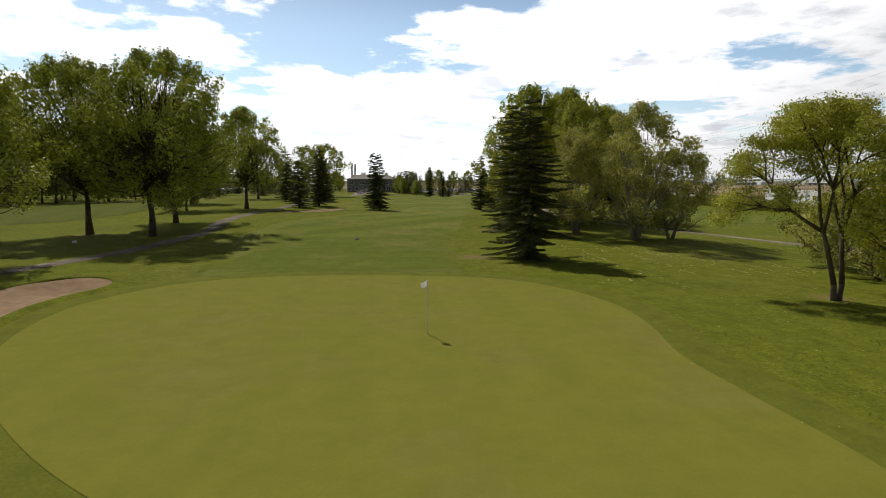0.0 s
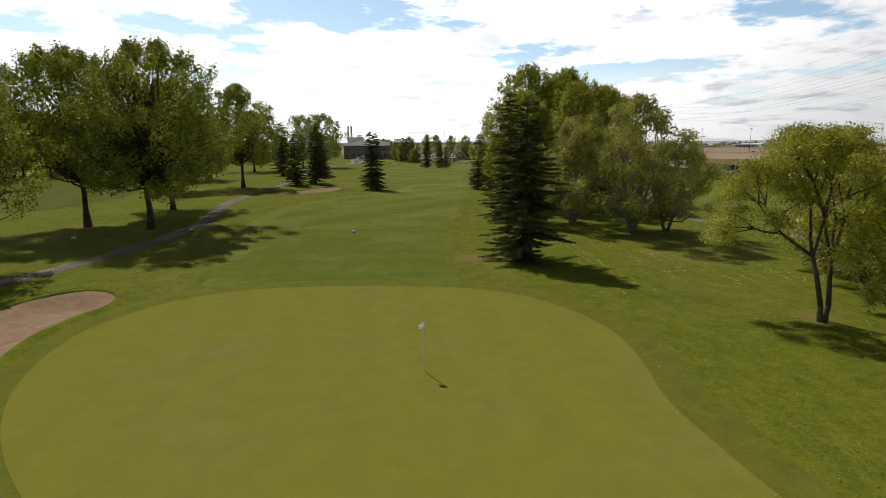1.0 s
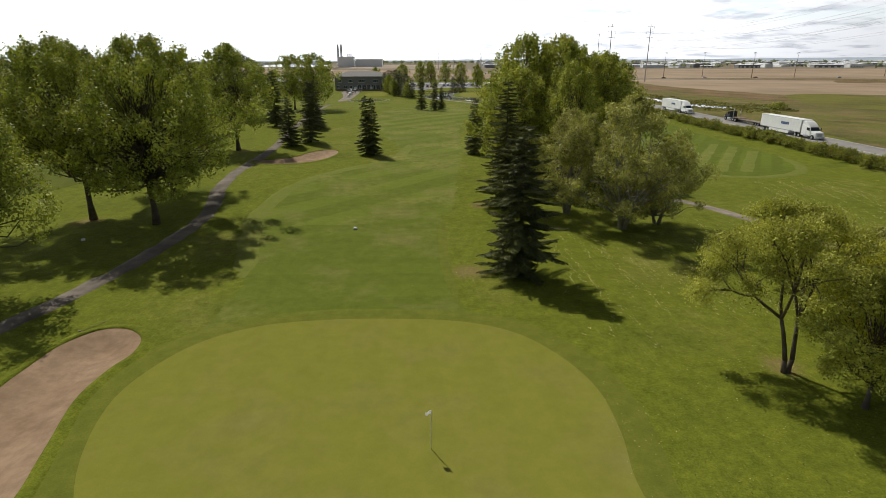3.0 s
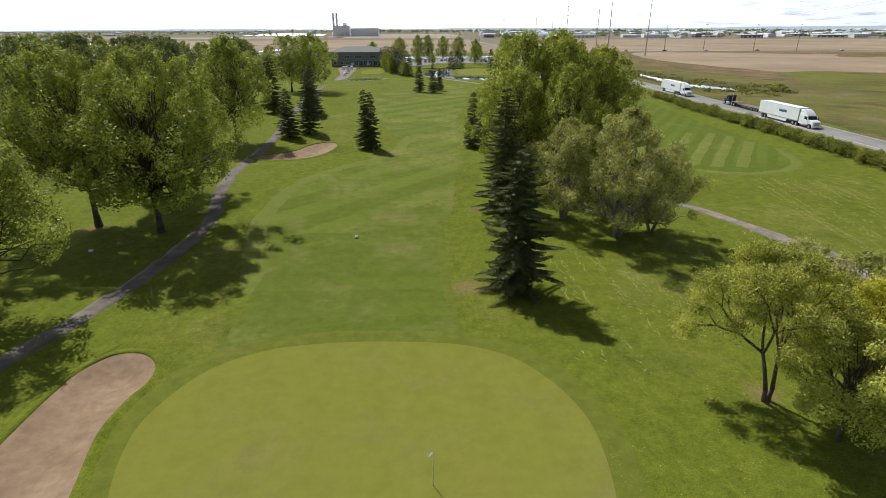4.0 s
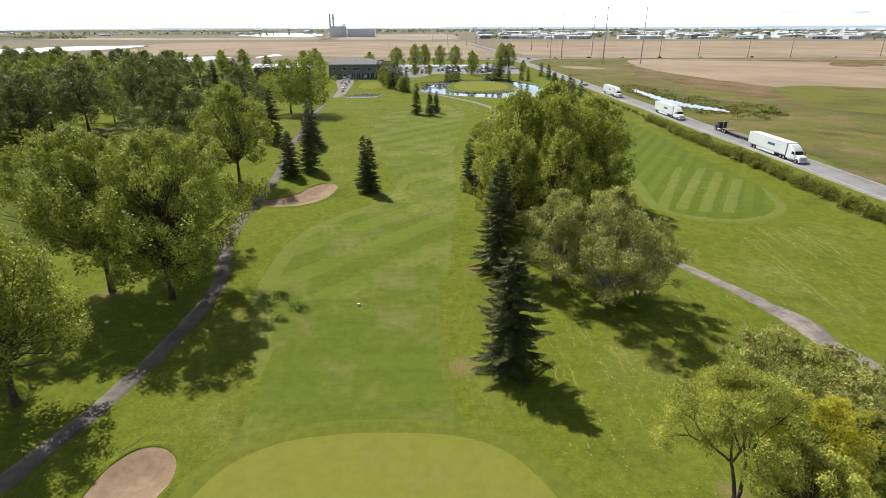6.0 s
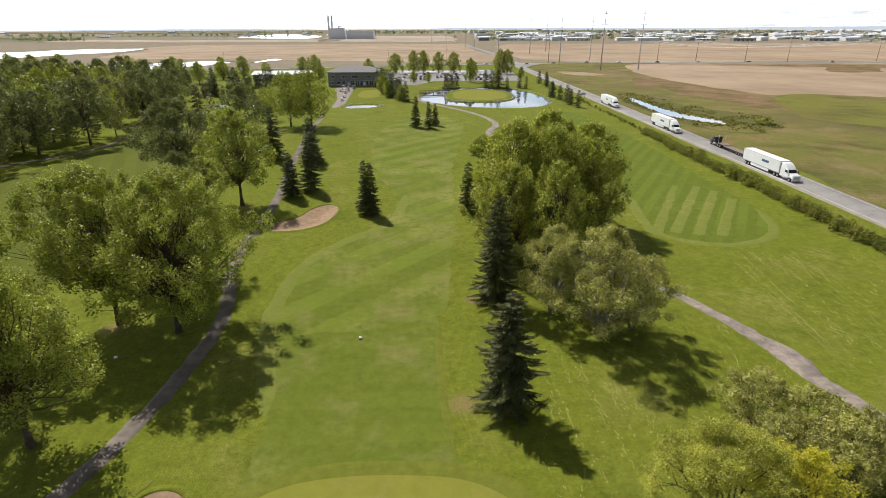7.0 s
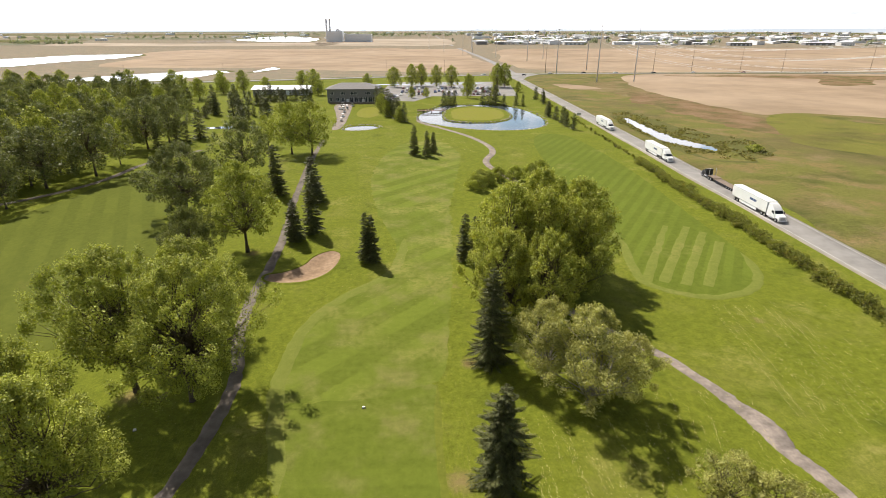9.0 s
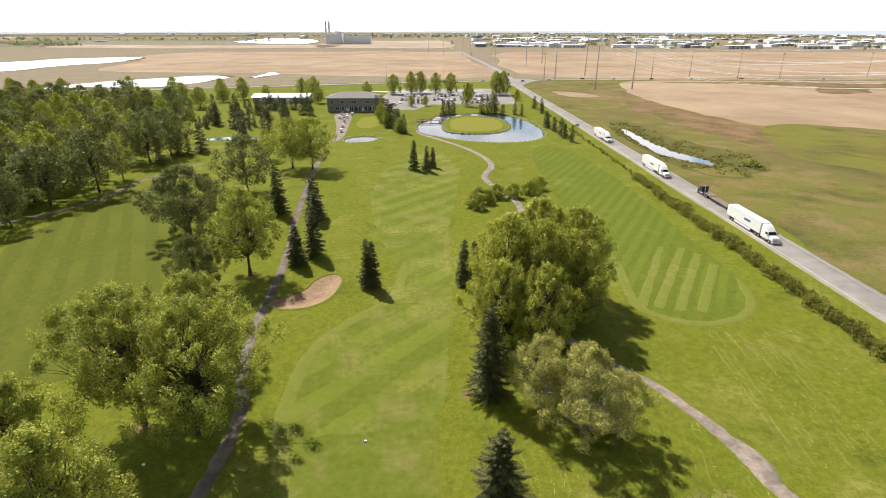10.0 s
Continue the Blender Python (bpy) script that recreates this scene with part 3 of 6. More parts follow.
structure("fairway_fringe", ribbon_mesh("fairway_fringe", flowing([(-16.6, 42), (-18.2, 48), (-19.8, 54), (-21.0, 60), (-21.0, 66), (-20.3, 74), (-17.4, 81.5), (-12.8, 87.5), (-7.6, 94.5), (-6.0, 104), (-5.8, 113)]), 1.9, 0.028, M_FRINGE, 0.12, 21, 0.0, True), "paler band of longer grass edging the fairway", "grass")
structure("approach_fringe", ribbon_mesh("approach_fringe", flowing([(1.4, 37.0), (0.6, 44), (0.4, 52), (0.4, 60)]), 0.7, 0.024, M_COLLAR, 0.05, 22, 0.0, True), "paler band of grass along the approach", "grass")
for x0, y0, x1, y1 in ((42.0, 92.5, 59.0, 124.0), (45.3, 92.0, 64.0, 123.0), (48.9, 90.6, 66.3, 119.0), (52.9, 89.9, 67.0, 112.5)):
    structure("mown_strip", ribbon_mesh("mown_strip", flowing([(x0, y0), ((x0 + x1) / 2, (y0 + y1) / 2), (x1, y1)]), 1.95, 0.038, M_FRINGE, 0.10, 31 + int(x0), 0.0), "pale freshly mown strip across a fairway", "grass")
structure("neighbour_fringe", ribbon_mesh("neighbour_fringe", flowing([(44.5, 125), (44.0, 112), (42.0, 100), (41.8, 92), (45.8, 87.6), (52, 85.4), (60, 88), (65.8, 95.5), (68.3, 106)]), 1.8, 0.04, M_FRINGE, 0.1, 23, 0.0, True), "paler band of grass round the neighbouring fairway", "grass")

for name, poly in (("bunker_near", BUNKER_NEAR), ("bunker_far", BUNKER_FAR)):
    lay(name, poly, 0.7, 0.0, M_SAND, "pale brown raked sand bunker with a grass lip", "bunker", lambda x, y: land(x, y) + 0.045 + 0.03 * np.sin(x * 1.1 + y * 0.7) * np.sin(y * 0.9))
    ring = Geo()
    n = len(poly)
    d = np.roll(poly, -1, axis=0) - np.roll(poly, 1, axis=0)
    d /= np.linalg.norm(d, axis=1)[:, None]
    out_side = np.column_stack([d[:, 1], -d[:, 0]])
    if depth_inside(poly, *(poly[0] + out_side[0] * 0.05)[:, None])[0] > 0:
        out_side = -out_side
    rows = []
    for off, z in ((0.75, 0.0), (0.3, 0.13), (0.02, 0.14), (-0.06, 0.0)):
        p = poly + out_side * off
        rows.append(np.column_stack([p, relief(p[:, 0], p[:, 1]) + z]))
    v = np.concatenate(rows)
    ring.add(v, [(r * n + i, r * n + (i + 1) % n, (r + 1) * n + (i + 1) % n, (r + 1) * n + i) for r in range(3) for i in range(n)])
    structure(name.replace("bunker", "bunker_lip"), ring.mesh("bunker_lip", M_ROUGH, True), "raised grass lip round a sand bunker", "grass")

# water
for name, poly, z, label in (("pond", POND, -0.5, "still pond mirroring the sky round an island green"), ("small_pond", POND_SMALL, -0.45, "small still pond beside the cart yard"), ("ditch_water", DITCH, 0.14, "shallow pale water in a roadside ditch")):
    structure(name, sheet_mesh(name, poly, 8.0, lambda x, y, z=z: np.full(np.shape(x), z), M_DITCH if name == "ditch_water" else M_WATER), label, "water")
lay("island_green", rounded([(14, 306), (14.5, 293), (21, 287), (32, 286.5), (41, 295), (44, 311), (41, 327), (29, 336), (19, 331), (14.5, 320)]), 5.0, 0.06, M_GREEN, "bright putting green on the pond's island", "green")

lay("practice_green", rounded([(-40, 316), (-38.5, 335), (-31, 338), (-26.5, 313), (-30.5, 298), (-37.5, 301)]), 5.0, 0.05, M_GREEN, "small pale practice green before the clubhouse", "green")

# cart paths
PATH_LEFT = flowing([(-33.0, 20), (-32.0, 27), (-30.3, 33.5), (-29.2, 37.5), (-28.2, 43), (-27.4, 49), (-26.9, 56), (-27.3, 62), (-28.8, 68), (-30.2, 73), (-31.6, 83), (-32.0, 93), (-32.4, 104), (-33.3, 114), (-35.0, 128), (-36.6, 138), (-38.5, 155), (-41, 180), (-43, 205), (-45, 235)])
structure("cart_path_left", ribbon_mesh("cart_path_left", PATH_LEFT, 1.8, 0.05, M_PATH, 0.09), "worn grey asphalt cart path between trees", "path")
PATH_RIGHT = flowing([(26, 76), (30, 71.6), (34.5, 66.7), (36.7, 62.2), (38.7, 58), (39.8, 54.8), (40.8, 52.2), (41.2, 49.8), (41.1, 47.4), (42.0, 45.0), (43.2, 41), (43.6, 34), (43, 26), (41, 10)])
WIDE = np.interp(np.linspace(0, 13, len(PATH_RIGHT)), range(14), [1.8, 1.8, 1.9, 1.9, 2.0, 2.4, 3.3, 3.2, 2.4, 2.0, 1.9, 1.9, 1.9, 1.9])
structure("cart_path_right", ribbon_mesh("cart_path_right", PATH_RIGHT, WIDE, 0.05, M_PATH_PALE, 0.10, 2), "patched light grey cart path through the rough", "path")
PATH_FAR = flowing([(-3.6, 295), (-3.2, 281), (9.7, 258), (19.2, 239), (25.0, 219), (25.2, 205), (21.5, 193), (21.2, 184), (24, 174), (28, 160), (27, 135), (22, 112), (19, 96), (21, 84), (26, 76)])
structure("cart_path_far", ribbon_mesh("cart_path_far", PATH_FAR, 2.4, 0.05, M_PATH_PALE, 0.05, 3), "narrow cart path winding towards a pond", "path")
PATH_WEST = flowing([(-90, 215), (-101, 194), (-103.5, 172), (-107, 161), (-114, 150), (-126, 138), (-150, 120)])
structure("cart_path_west", ribbon_mesh("cart_path_west", PATH_WEST, 2.2, 0.05, M_PATH, 0.05, 4), "narrow cart path under shady trees", "path")

# roads
ROAD = [(88.9, y) for y in range(-140, 561, 20)]
structure("road", ribbon_mesh("road", ROAD, 7.4, 0.16, M_ROAD, 0.0, 5, 0.05), "straight grey two-lane asphalt road", "road")
structure("road_shoulder", ribbon_mesh("road_shoulder", ROAD, 9.0, 0.06, M_GRAVEL, 0.12, 6, 0.05), "pale gravel shoulder along the road", "road")
for name, x in (("edge_line_west", 85.6), ("edge_line_east", 92.2)):
    structure(name, ribbon_mesh(name, [(x, y) for y in range(-140, 556, 12)], 0.16, 0.175, M_PAINT, 0.02, 7, 0.0), "worn white painted edge line on asphalt", "road marking")
CROSS = flowing([(-900, 440), (-364, 487), (-181, 520), (-21, 566), (85, 582), (157, 596), (334, 597), (492, 586), (900, 560), (1800, 520)], 5)
structure("cross_road", ribbon_mesh("cross_road", CROSS, 11, 0.2, M_ROAD, 0.0, 8), "grey highway crossing the plain", "road")
NORTH = flowing([(88.9, 540), (90, 575), (95, 640), (96, 760), (94, 950), (84, 1300), (74, 1650), (60, 2400), (40, 3600)], 4)
structure("road_north", ribbon_mesh("road_north", NORTH, 9, 0.22, M_ROAD, 0.0, 9), "straight road running on between stubble fields", "road")
structure("junction", sheet_mesh("junction", rounded([(76, 556), (84.5, 530), (93.3, 530), (102, 556), (120, 590), (104, 604), (88, 606), (70, 588)], 4), 8, lambda x, y: relief(x, y) + 0.24, M_ROAD), "wide asphalt road junction", "road")

# meadow, stubble and far country
lay("meadow", np.array([(93.6, -140), (700, -140), (700, 560), (420, 585), (300, 588), (160, 587), (112, 575), (93.6, 528)]), 25, 0.035, M_MEADOW, "rough olive and brown meadow beside the road", "meadow",
    lambda x, y: land(x, y) + 0.035)
lay("field_edge", ragged(rounded([(165, 245), (184, 288), (207, 303), (213, 290), (232, 272), (300, 250), (420, 178), (420, 60), (300, 70), (225, 120), (178, 180), (158, 215)], 4), 9.0, 26.0, 4.0), 25, 0.06, M_LEAFY, "bright green grass beside a stubble field", "meadow")
lay("brown_patch", ragged(rounded([(152, 406), (168, 398), (176, 365), (184, 339), (182, 297), (173, 255), (167, 241), (157, 244), (149, 268), (145, 298), (142, 333), (136, 352)], 4), 8.0, 22.0, 2.0), 9, 0.05, M_BROWN, "reddish brown dry weeds in the meadow", "meadow")
lay("weed_belt", ragged(rounded([(128, 462), (142, 394), (149, 323), (150, 268), (172, 258), (190, 282), (198, 340), (200, 420), (192, 490), (160, 505)], 4), 9.0, 20.0, 15.0), 12, 0.045, M_WEEDS, "brown and olive weeds between meadow and stubble", "meadow")
lay("cut_patch", ragged(rounded([(110, 478), (114, 446), (124, 436), (141, 440), (136, 462), (124, 476)], 4), 2.5, 9.0, 16.0), 10, 0.06, M_STUBBLE, "pale cut grass beside the road junction", "meadow")
lay("stubble_near", ragged(rounded([(188, 298), (212, 307), (240, 290), (302, 256), (430, 182), (690, 175), (690, 560), (420, 580), (300, 583), (215, 578), (183, 510), (172, 440), (172, 386), (179, 340)], 4), 5.0, 30.0, 5.0), 30, 0.07, M_STUBBLE, "tan harvested stubble field", "field")
MARSH = ragged(rounded([(100, 300), (108, 312), (118, 314), (122, 296), (124, 265), (131, 243), (140, 228), (141, 214), (128, 194), (110, 187), (101, 198), (98, 214), (98, 245), (99, 275)], 4), 4.0, 12.0, 3.0)
lay("marsh", MARSH, 6, 0.05, M_SEDGE, "dark tufted sedge round a wet ditch", "meadow", lambda x, y: land(x, y) + 0.05)
lay("weed_strip", ragged(rounded([(240, 560), (300, 566), (420, 560), (500, 548), (500, 520), (420, 500), (370, 455), (340, 470), (370, 520), (300, 545)], 4), 9.0, 24.0, 8.0), 25, 0.10, M_BROWN, "dark dry weeds at the edge of a stubble field", "meadow")
for name, y0 in (("verge_south", -7.5), ("verge_north", 8.0)):
    structure(name, ribbon_mesh(name, CROSS + np.array([0.0, y0]), 4.0, 0.12, M_SEDGE, 0.5, 12, 0.0), "strip of dark weeds beside the highway", "meadow")
structure("far_pool", sheet_mesh("far_pool", ragged(rounded([(-108, 268), (-100, 272), (-86, 271), (-80, 267), (-92, 264.5), (-102, 264)]), 1.3, 6.0, 9.0), 6.0, lambda x, y: np.full(np.shape(x), 0.07), M_LAKE), "small pale pool among far trees", "water")
lay("prairie", np.array([(-4600, 300), (-900, 452), (-364, 499), (-181, 532), (-21, 578), (60, 590), (85, 610), (104, 610), (157, 607), (334, 608), (492, 597), (900, 571), (1800, 532), (4600, 420), (4600, 1500), (4600, 4600), (-4600, 4600), (-4600, 1500)]), 260, 0.035, M_PLAIN, "brown and olive prairie reaching to the horizon", "field",
    lambda x, y: 0.035 + rising(y))
M_PASTURE = turf("distant_pasture", (0.13, 0.14, 0.085), (0.19, 0.195, 0.125), (0.22, 0.19, 0.12), (0.5, 0.7), fine=0.3, relief=0.1)
M_STRAW = sand_like("distant_straw_field", (0.33, 0.265, 0.19), (0.40, 0.33, 0.25), 0.01, 0.6)
strips = np.random.default_rng(31)
for k, (xa, xb, ya, yb) in enumerate(((-2400, -1150, 1620, 1800), (-1100, -300, 1640, 1850), (-3000, -1300, 1900, 2180), (-1500, -760, 2250, 2500), (-900, -100, 2720, 2950), (-3600, -1900, 2600, 2900),
                                      (-2600, -900, 3100, 3400), (-4200, -2600, 3300, 3700), (-700, 500, 3300, 3600), (-300, 60, 1620, 2300), (900, 2600, 3200, 3500), (-3000, -400, 3800, 4200), (200, 3200, 3900, 4250))):
    slant = strips.uniform(-90, 90)
    ring_of = rounded([(xa, ya), ((xa + xb) / 2, ya + slant), (xb, ya + slant / 2), (xb + 40, (ya + yb) / 2), (xb, yb), ((xa + xb) / 2, yb + slant), (xa, yb), (xa - 40, (ya + yb) / 2)], 3)
    lay("far_field", ragged(ring_of, 10.0, 120.0, 20.0 + k), 200, 0.0, (M_PASTURE, M_STRAW, M_SEDGE, M_PASTURE)[k % 4], ("pale green far pasture", "straw coloured far field", "dark olive far scrub", "grey-green far pasture")[k % 4], "field",
        lambda x, y: 0.5 + rising(y))
for name, pts, mat, label in (
        ("stubble_east", [(140, 640), (480, 606), (1400, 560), (2200, 700), (1900, 1250), (900, 1420), (420, 1500), (180, 1300), (120, 900)], M_STUBBLE, "wide tan stubble field"),
        ("stubble_west", [(80, 640), (-20, 625), (-180, 690), (-420, 740), (-470, 950), (-560, 1250), (-300, 1500), (60, 1500), (82, 1000)], M_STUBBLE, "tan harvested field behind the clubhouse")):
    lay(name, ragged(rounded(pts, 4), 14.0, 90.0, 6.0), 220, 0.07, mat, label, "field")
for name, pts in (("lake_west", [(-660, 720), (-535, 728), (-528, 824), (-500, 960), (-540, 1085), (-640, 1040), (-650, 960), (-720, 860)]),
                  ("lake_near", [(-345, 512), (-323, 524), (-268, 522), (-241, 534), (-222, 618), (-241, 652), (-282, 630), (-314, 596), (-345, 545)]),
                  ("lake_small", [(-189, 622), (-178, 674), (-184, 703), (-193, 684)]),
                  ("lake_far", [(-700, 2150), (-420, 1930), (-420, 2300), (-580, 2680), (-720, 2640)])):
    shore = rounded(pts, 5)
    shore = shore.mean(axis=0) + (shore - shore.mean(axis=0)) * np.array([1.06, 1.12])
    lay(name.replace("lake", "lake_shore"), ragged(shore, 12.0, 45.0, 8.0), 60, 0.10, M_SEDGE, "olive reedy margin round a prairie lake", "meadow")
    structure(name, sheet_mesh(name, ragged(rounded(pts, 5), 9.0, 40.0, 7.0), 60, lambda x, y: 0.16 + rising(y), M_LAKE), "shallow prairie lake shining under the sky", "water")

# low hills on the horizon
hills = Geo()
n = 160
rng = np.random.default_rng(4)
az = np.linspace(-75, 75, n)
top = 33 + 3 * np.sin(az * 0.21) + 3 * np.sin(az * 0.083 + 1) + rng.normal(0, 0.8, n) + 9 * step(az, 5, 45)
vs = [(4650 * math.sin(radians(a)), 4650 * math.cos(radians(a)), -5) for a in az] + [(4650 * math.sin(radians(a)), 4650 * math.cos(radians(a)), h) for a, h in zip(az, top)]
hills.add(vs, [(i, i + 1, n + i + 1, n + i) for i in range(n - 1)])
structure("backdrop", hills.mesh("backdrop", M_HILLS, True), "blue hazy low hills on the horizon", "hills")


# ---- trees ----
def leaves_at(points, size, rng, aspect=0.6, flat=0.0, spread=0.35, facing=None):
    """Four-cornered leaves of random turn at the points; flat presses them towards the level, facing turns them outwards."""
    n = len(points)
    nrm = rng.normal(size=(n, 3))
    if facing is not None:
        nrm = nrm * 0.95 + facing
    nrm[:, 2] += flat * 3
    nrm /= np.linalg.norm(nrm, axis=1)[:, None]
    a = np.cross(nrm, rng.normal(size=(n, 3)))
    a /= np.linalg.norm(a, axis=1)[:, None]
    b = np.cross(nrm, a)
    s = size * (1 + spread * rng.normal(size=n)).clip(0.4, 2)[:, None] / 2
    return np.stack([points - a * s, points + b * s * aspect, points + a * s, points - b * s * aspect], axis=1)


def limb(geo, a, b, r0, r1, rng, bend=0.08, sides=5, sag=0.0, k=4):
    a, b = np.array(a, float), np.array(b, float)
    reach = np.linalg.norm(b - a)
    pts = []
    for i in range(k + 1):
        s = i / k
        p = a + (b - a) * s + rng.normal(size=3) * bend * reach * (0 < i < k) * 0.6
        p[2] += math.sin(math.pi * s) * sag * reach
        pts.append(p)
    geo.tube(pts, [r0 + (r1 - r0) * i / k for i in range(k + 1)], sides)
    return pts


def broadleaf(name, label, h, w, seed, leaf_mat, bark=None, plumes=55, per=260, leaf=0.30, clear=0.16, widest=0.45, plume=0.20, slim=0.36, lean_up=0.7,
              stems=1, stem_r=None, flat=0.0, aspect=0.65, hang=0.0, twigs=0, limbs_from=0.10, fork=0.12, coarse=False, lean=(0.0, 0.0), flame=0.66, loose=0.6, cap=False, category="tree"):
    """A leafy tree at the origin: forked trunk, rising limbs, and a crown of separate leafy plumes with gaps between."""
    rng = np.random.default_rng(seed)
    root = tagged(new(name), label, category)
    wood = Geo()
    r0 = stem_r or 0.014 * h + 0.05
    axes = []
    for s in range(stems):
        turn = 2 * math.pi * s / stems + rng.uniform(0, 1)
        off = fork * w * (stems > 1)
        base = np.array([0.25 * r0 * stems * math.cos(turn), 0.25 * r0 * stems * math.sin(turn), -0.15])
        tip = np.array([off * 2.0 * math.cos(turn), off * 2.0 * math.sin(turn), h * rng.uniform(0.66, 0.78)])
        k = 7
        pts = [base + (tip - base) * (i / k) ** (1.0 if stems == 1 else 0.9) + np.array([*rng.normal(size=2), 0]) * 0.012 * h * (i > 1) for i in range(k + 1)]
        radii = [r0 * (1.45 if i == 0 else 1.0) * (1 - 0.86 * i / k) / (1 if stems == 1 else 1.25) for i in range(k + 1)]
        wood.tube(pts, radii, 8)
        axes.append((np.array(pts), radii))
    cloud, facing, shade_leaves, shade_leaf_size = [], [], [], []
    for i in range(plumes):
        u = clear + (1 - clear) * ((i + rng.uniform()) / plumes) ** 0.85
        env = math.sin(math.pi * min(1, max(0, (u - clear + 0.06) / (1.06 - clear))) ** (math.log(0.5) / math.log(max(0.05, (widest - clear + 0.06) / (1.06 - clear))))) ** 0.5
        far = rng.uniform(0.25, 1.0) ** 0.6
        turn = i * 2.399963 + rng.uniform(-0.5, 0.5)
        lobe = 1 + 0.16 * math.sin(3 * turn + seed) + 0.1 * math.sin(5 * turn + 2 * seed)
        length = plume * h * rng.uniform(0.7, 1.25) * (0.75 if u > 0.85 else 1)
        reach = max(0.0, (w / 2) * env * lobe * far - length * slim * 0.5)
        c = np.array([reach * math.cos(turn), reach * math.sin(turn), u * h - length * 0.5 * (u > 0.6)])
        out = np.array([math.cos(turn), math.sin(turn), 0])
        d = out * (1 - lean_up) * far + np.array([0, 0, 1.0]) * lean_up + rng.normal(size=3) * 0.12
        d[2] -= hang * far
        d /= np.linalg.norm(d)
        side = np.cross(d, (0.3, 0.2, 0.9) if abs(d[2]) < 0.9 else (1, 0, 0))
        side /= np.linalg.norm(side)
        other = np.cross(d, side)
        m = int(per * rng.uniform(0.7, 1.3))
        s = rng.beta(1.5, 1.7, m)
        prof = np.sin(np.pi * np.clip(s, 0.02, 0.98) ** flame) ** 0.85
        rad = length * slim * prof * np.sqrt(rng.uniform(0.35, 1.0, m))
        phi = rng.uniform(0, 2 * np.pi, m)
        p = c + (s[:, None] - 0.35) * length * d + rad[:, None] * (np.cos(phi)[:, None] * side + np.sin(phi)[:, None] * other)
        away = p - (c + 0.05 * length * d)
        away /= np.linalg.norm(away, axis=1)[:, None] + 1e-6
        facing.append(away * 0.9 + np.array([0, 0, 0.35]) + out * 0.25 * far)
        p += loose * leaf * rng.normal(size=p.shape)
        cloud.append(p)
        # Large leaves hidden in each plume, added to block light and deepen the shadow.
        shade_leaves.append(c + d * length * 0.1 + rng.normal(size=(4 if coarse else 13, 3)) * length * np.array([slim * 0.30, slim * 0.30, 0.13]))
        shade_leaf_size.append(length * slim * 0.55 if coarse else min(length * slim * 0.5, leaf * 2.1))
        pts, radii = axes[i % stems]
        want = max(limbs_from + rng.uniform(-0.08, 0.12), u - 0.28 - 0.25 * far)
        at = float(np.clip(want / 0.74, 0.12, 0.93)) * 7
        j = int(at)
        root_of = pts[j] + (pts[j + 1] - pts[j]) * (at - j)
        limb(wood, root_of, c - 0.2 * length * d, max(0.02, radii[j] * 0.42), 0.02, rng, 0.07, 3 if coarse else 5, -0.05, 2 if coarse else 4)
        if not coarse:
            limb(wood, c - 0.2 * length * d, c + 0.5 * length * d, 0.022, 0.008, rng, 0.05, 4)
        for _ in range(twigs):
            a = c + rng.normal(size=3) * length * 0.2
            limb(wood, c - 0.2 * length * d, a + out * length * 0.3, 0.018, 0.006, rng, 0.1, 3)
    pts = np.concatenate(cloud)
    above = pts[:, 2] > 0.04 * h
    pts, facing = pts[above], np.concatenate(facing)[above]
    if cap:
        lower = h / np.percentile(pts[:, 2], 99.7)
        pts[:, 2] *= lower
        shade_leaves = [c * np.array([1, 1, lower]) for c in shade_leaves]
        wood.v = [(x, y, z * (lower if z > 0 else 1)) for x, y, z in wood.v]
    wider = (w / 2) / np.percentile(np.hypot(pts[:, 0], pts[:, 1]), 96)
    pts[:, :2] *= wider
    wood.v = [(x * (1 + (wider - 1) * min(1, math.hypot(x, y) / 1.2)), y * (1 + (wider - 1) * min(1, math.hypot(x, y) / 1.2)), z) for x, y, z in wood.v]
    bow = np.clip(pts[:, 2] / h, 0, 1.2) ** 1.3
    pts[:, 0] += lean[0] * bow
    pts[:, 1] += lean[1] * bow
    wood.v = [(x + lean[0] * max(0, z / h) ** 1.3, y + lean[1] * max(0, z / h) ** 1.3, z) for x, y, z in wood.v]
    part("trunk", wood, bark or M_BARK, root, "", True)
    core = np.concatenate(shade_leaves)
    core = core[core[:, 2] > 0.12 * h]
    core[:, :2] *= wider
    core[:, 0] += lean[0] * np.clip(core[:, 2] / h, 0, 1.2) ** 1.3
    core[:, 1] += lean[1] * np.clip(core[:, 2] / h, 0, 1.2) ** 1.3
    quads = np.concatenate([leaves_at(pts, leaf, rng, aspect, flat, 0.35, facing), leaves_at(core, float(np.mean(shade_leaf_size)), rng, 0.8)])
    part("crown", quad_mesh("crown", quads, leaf_mat), None, root)
    return root


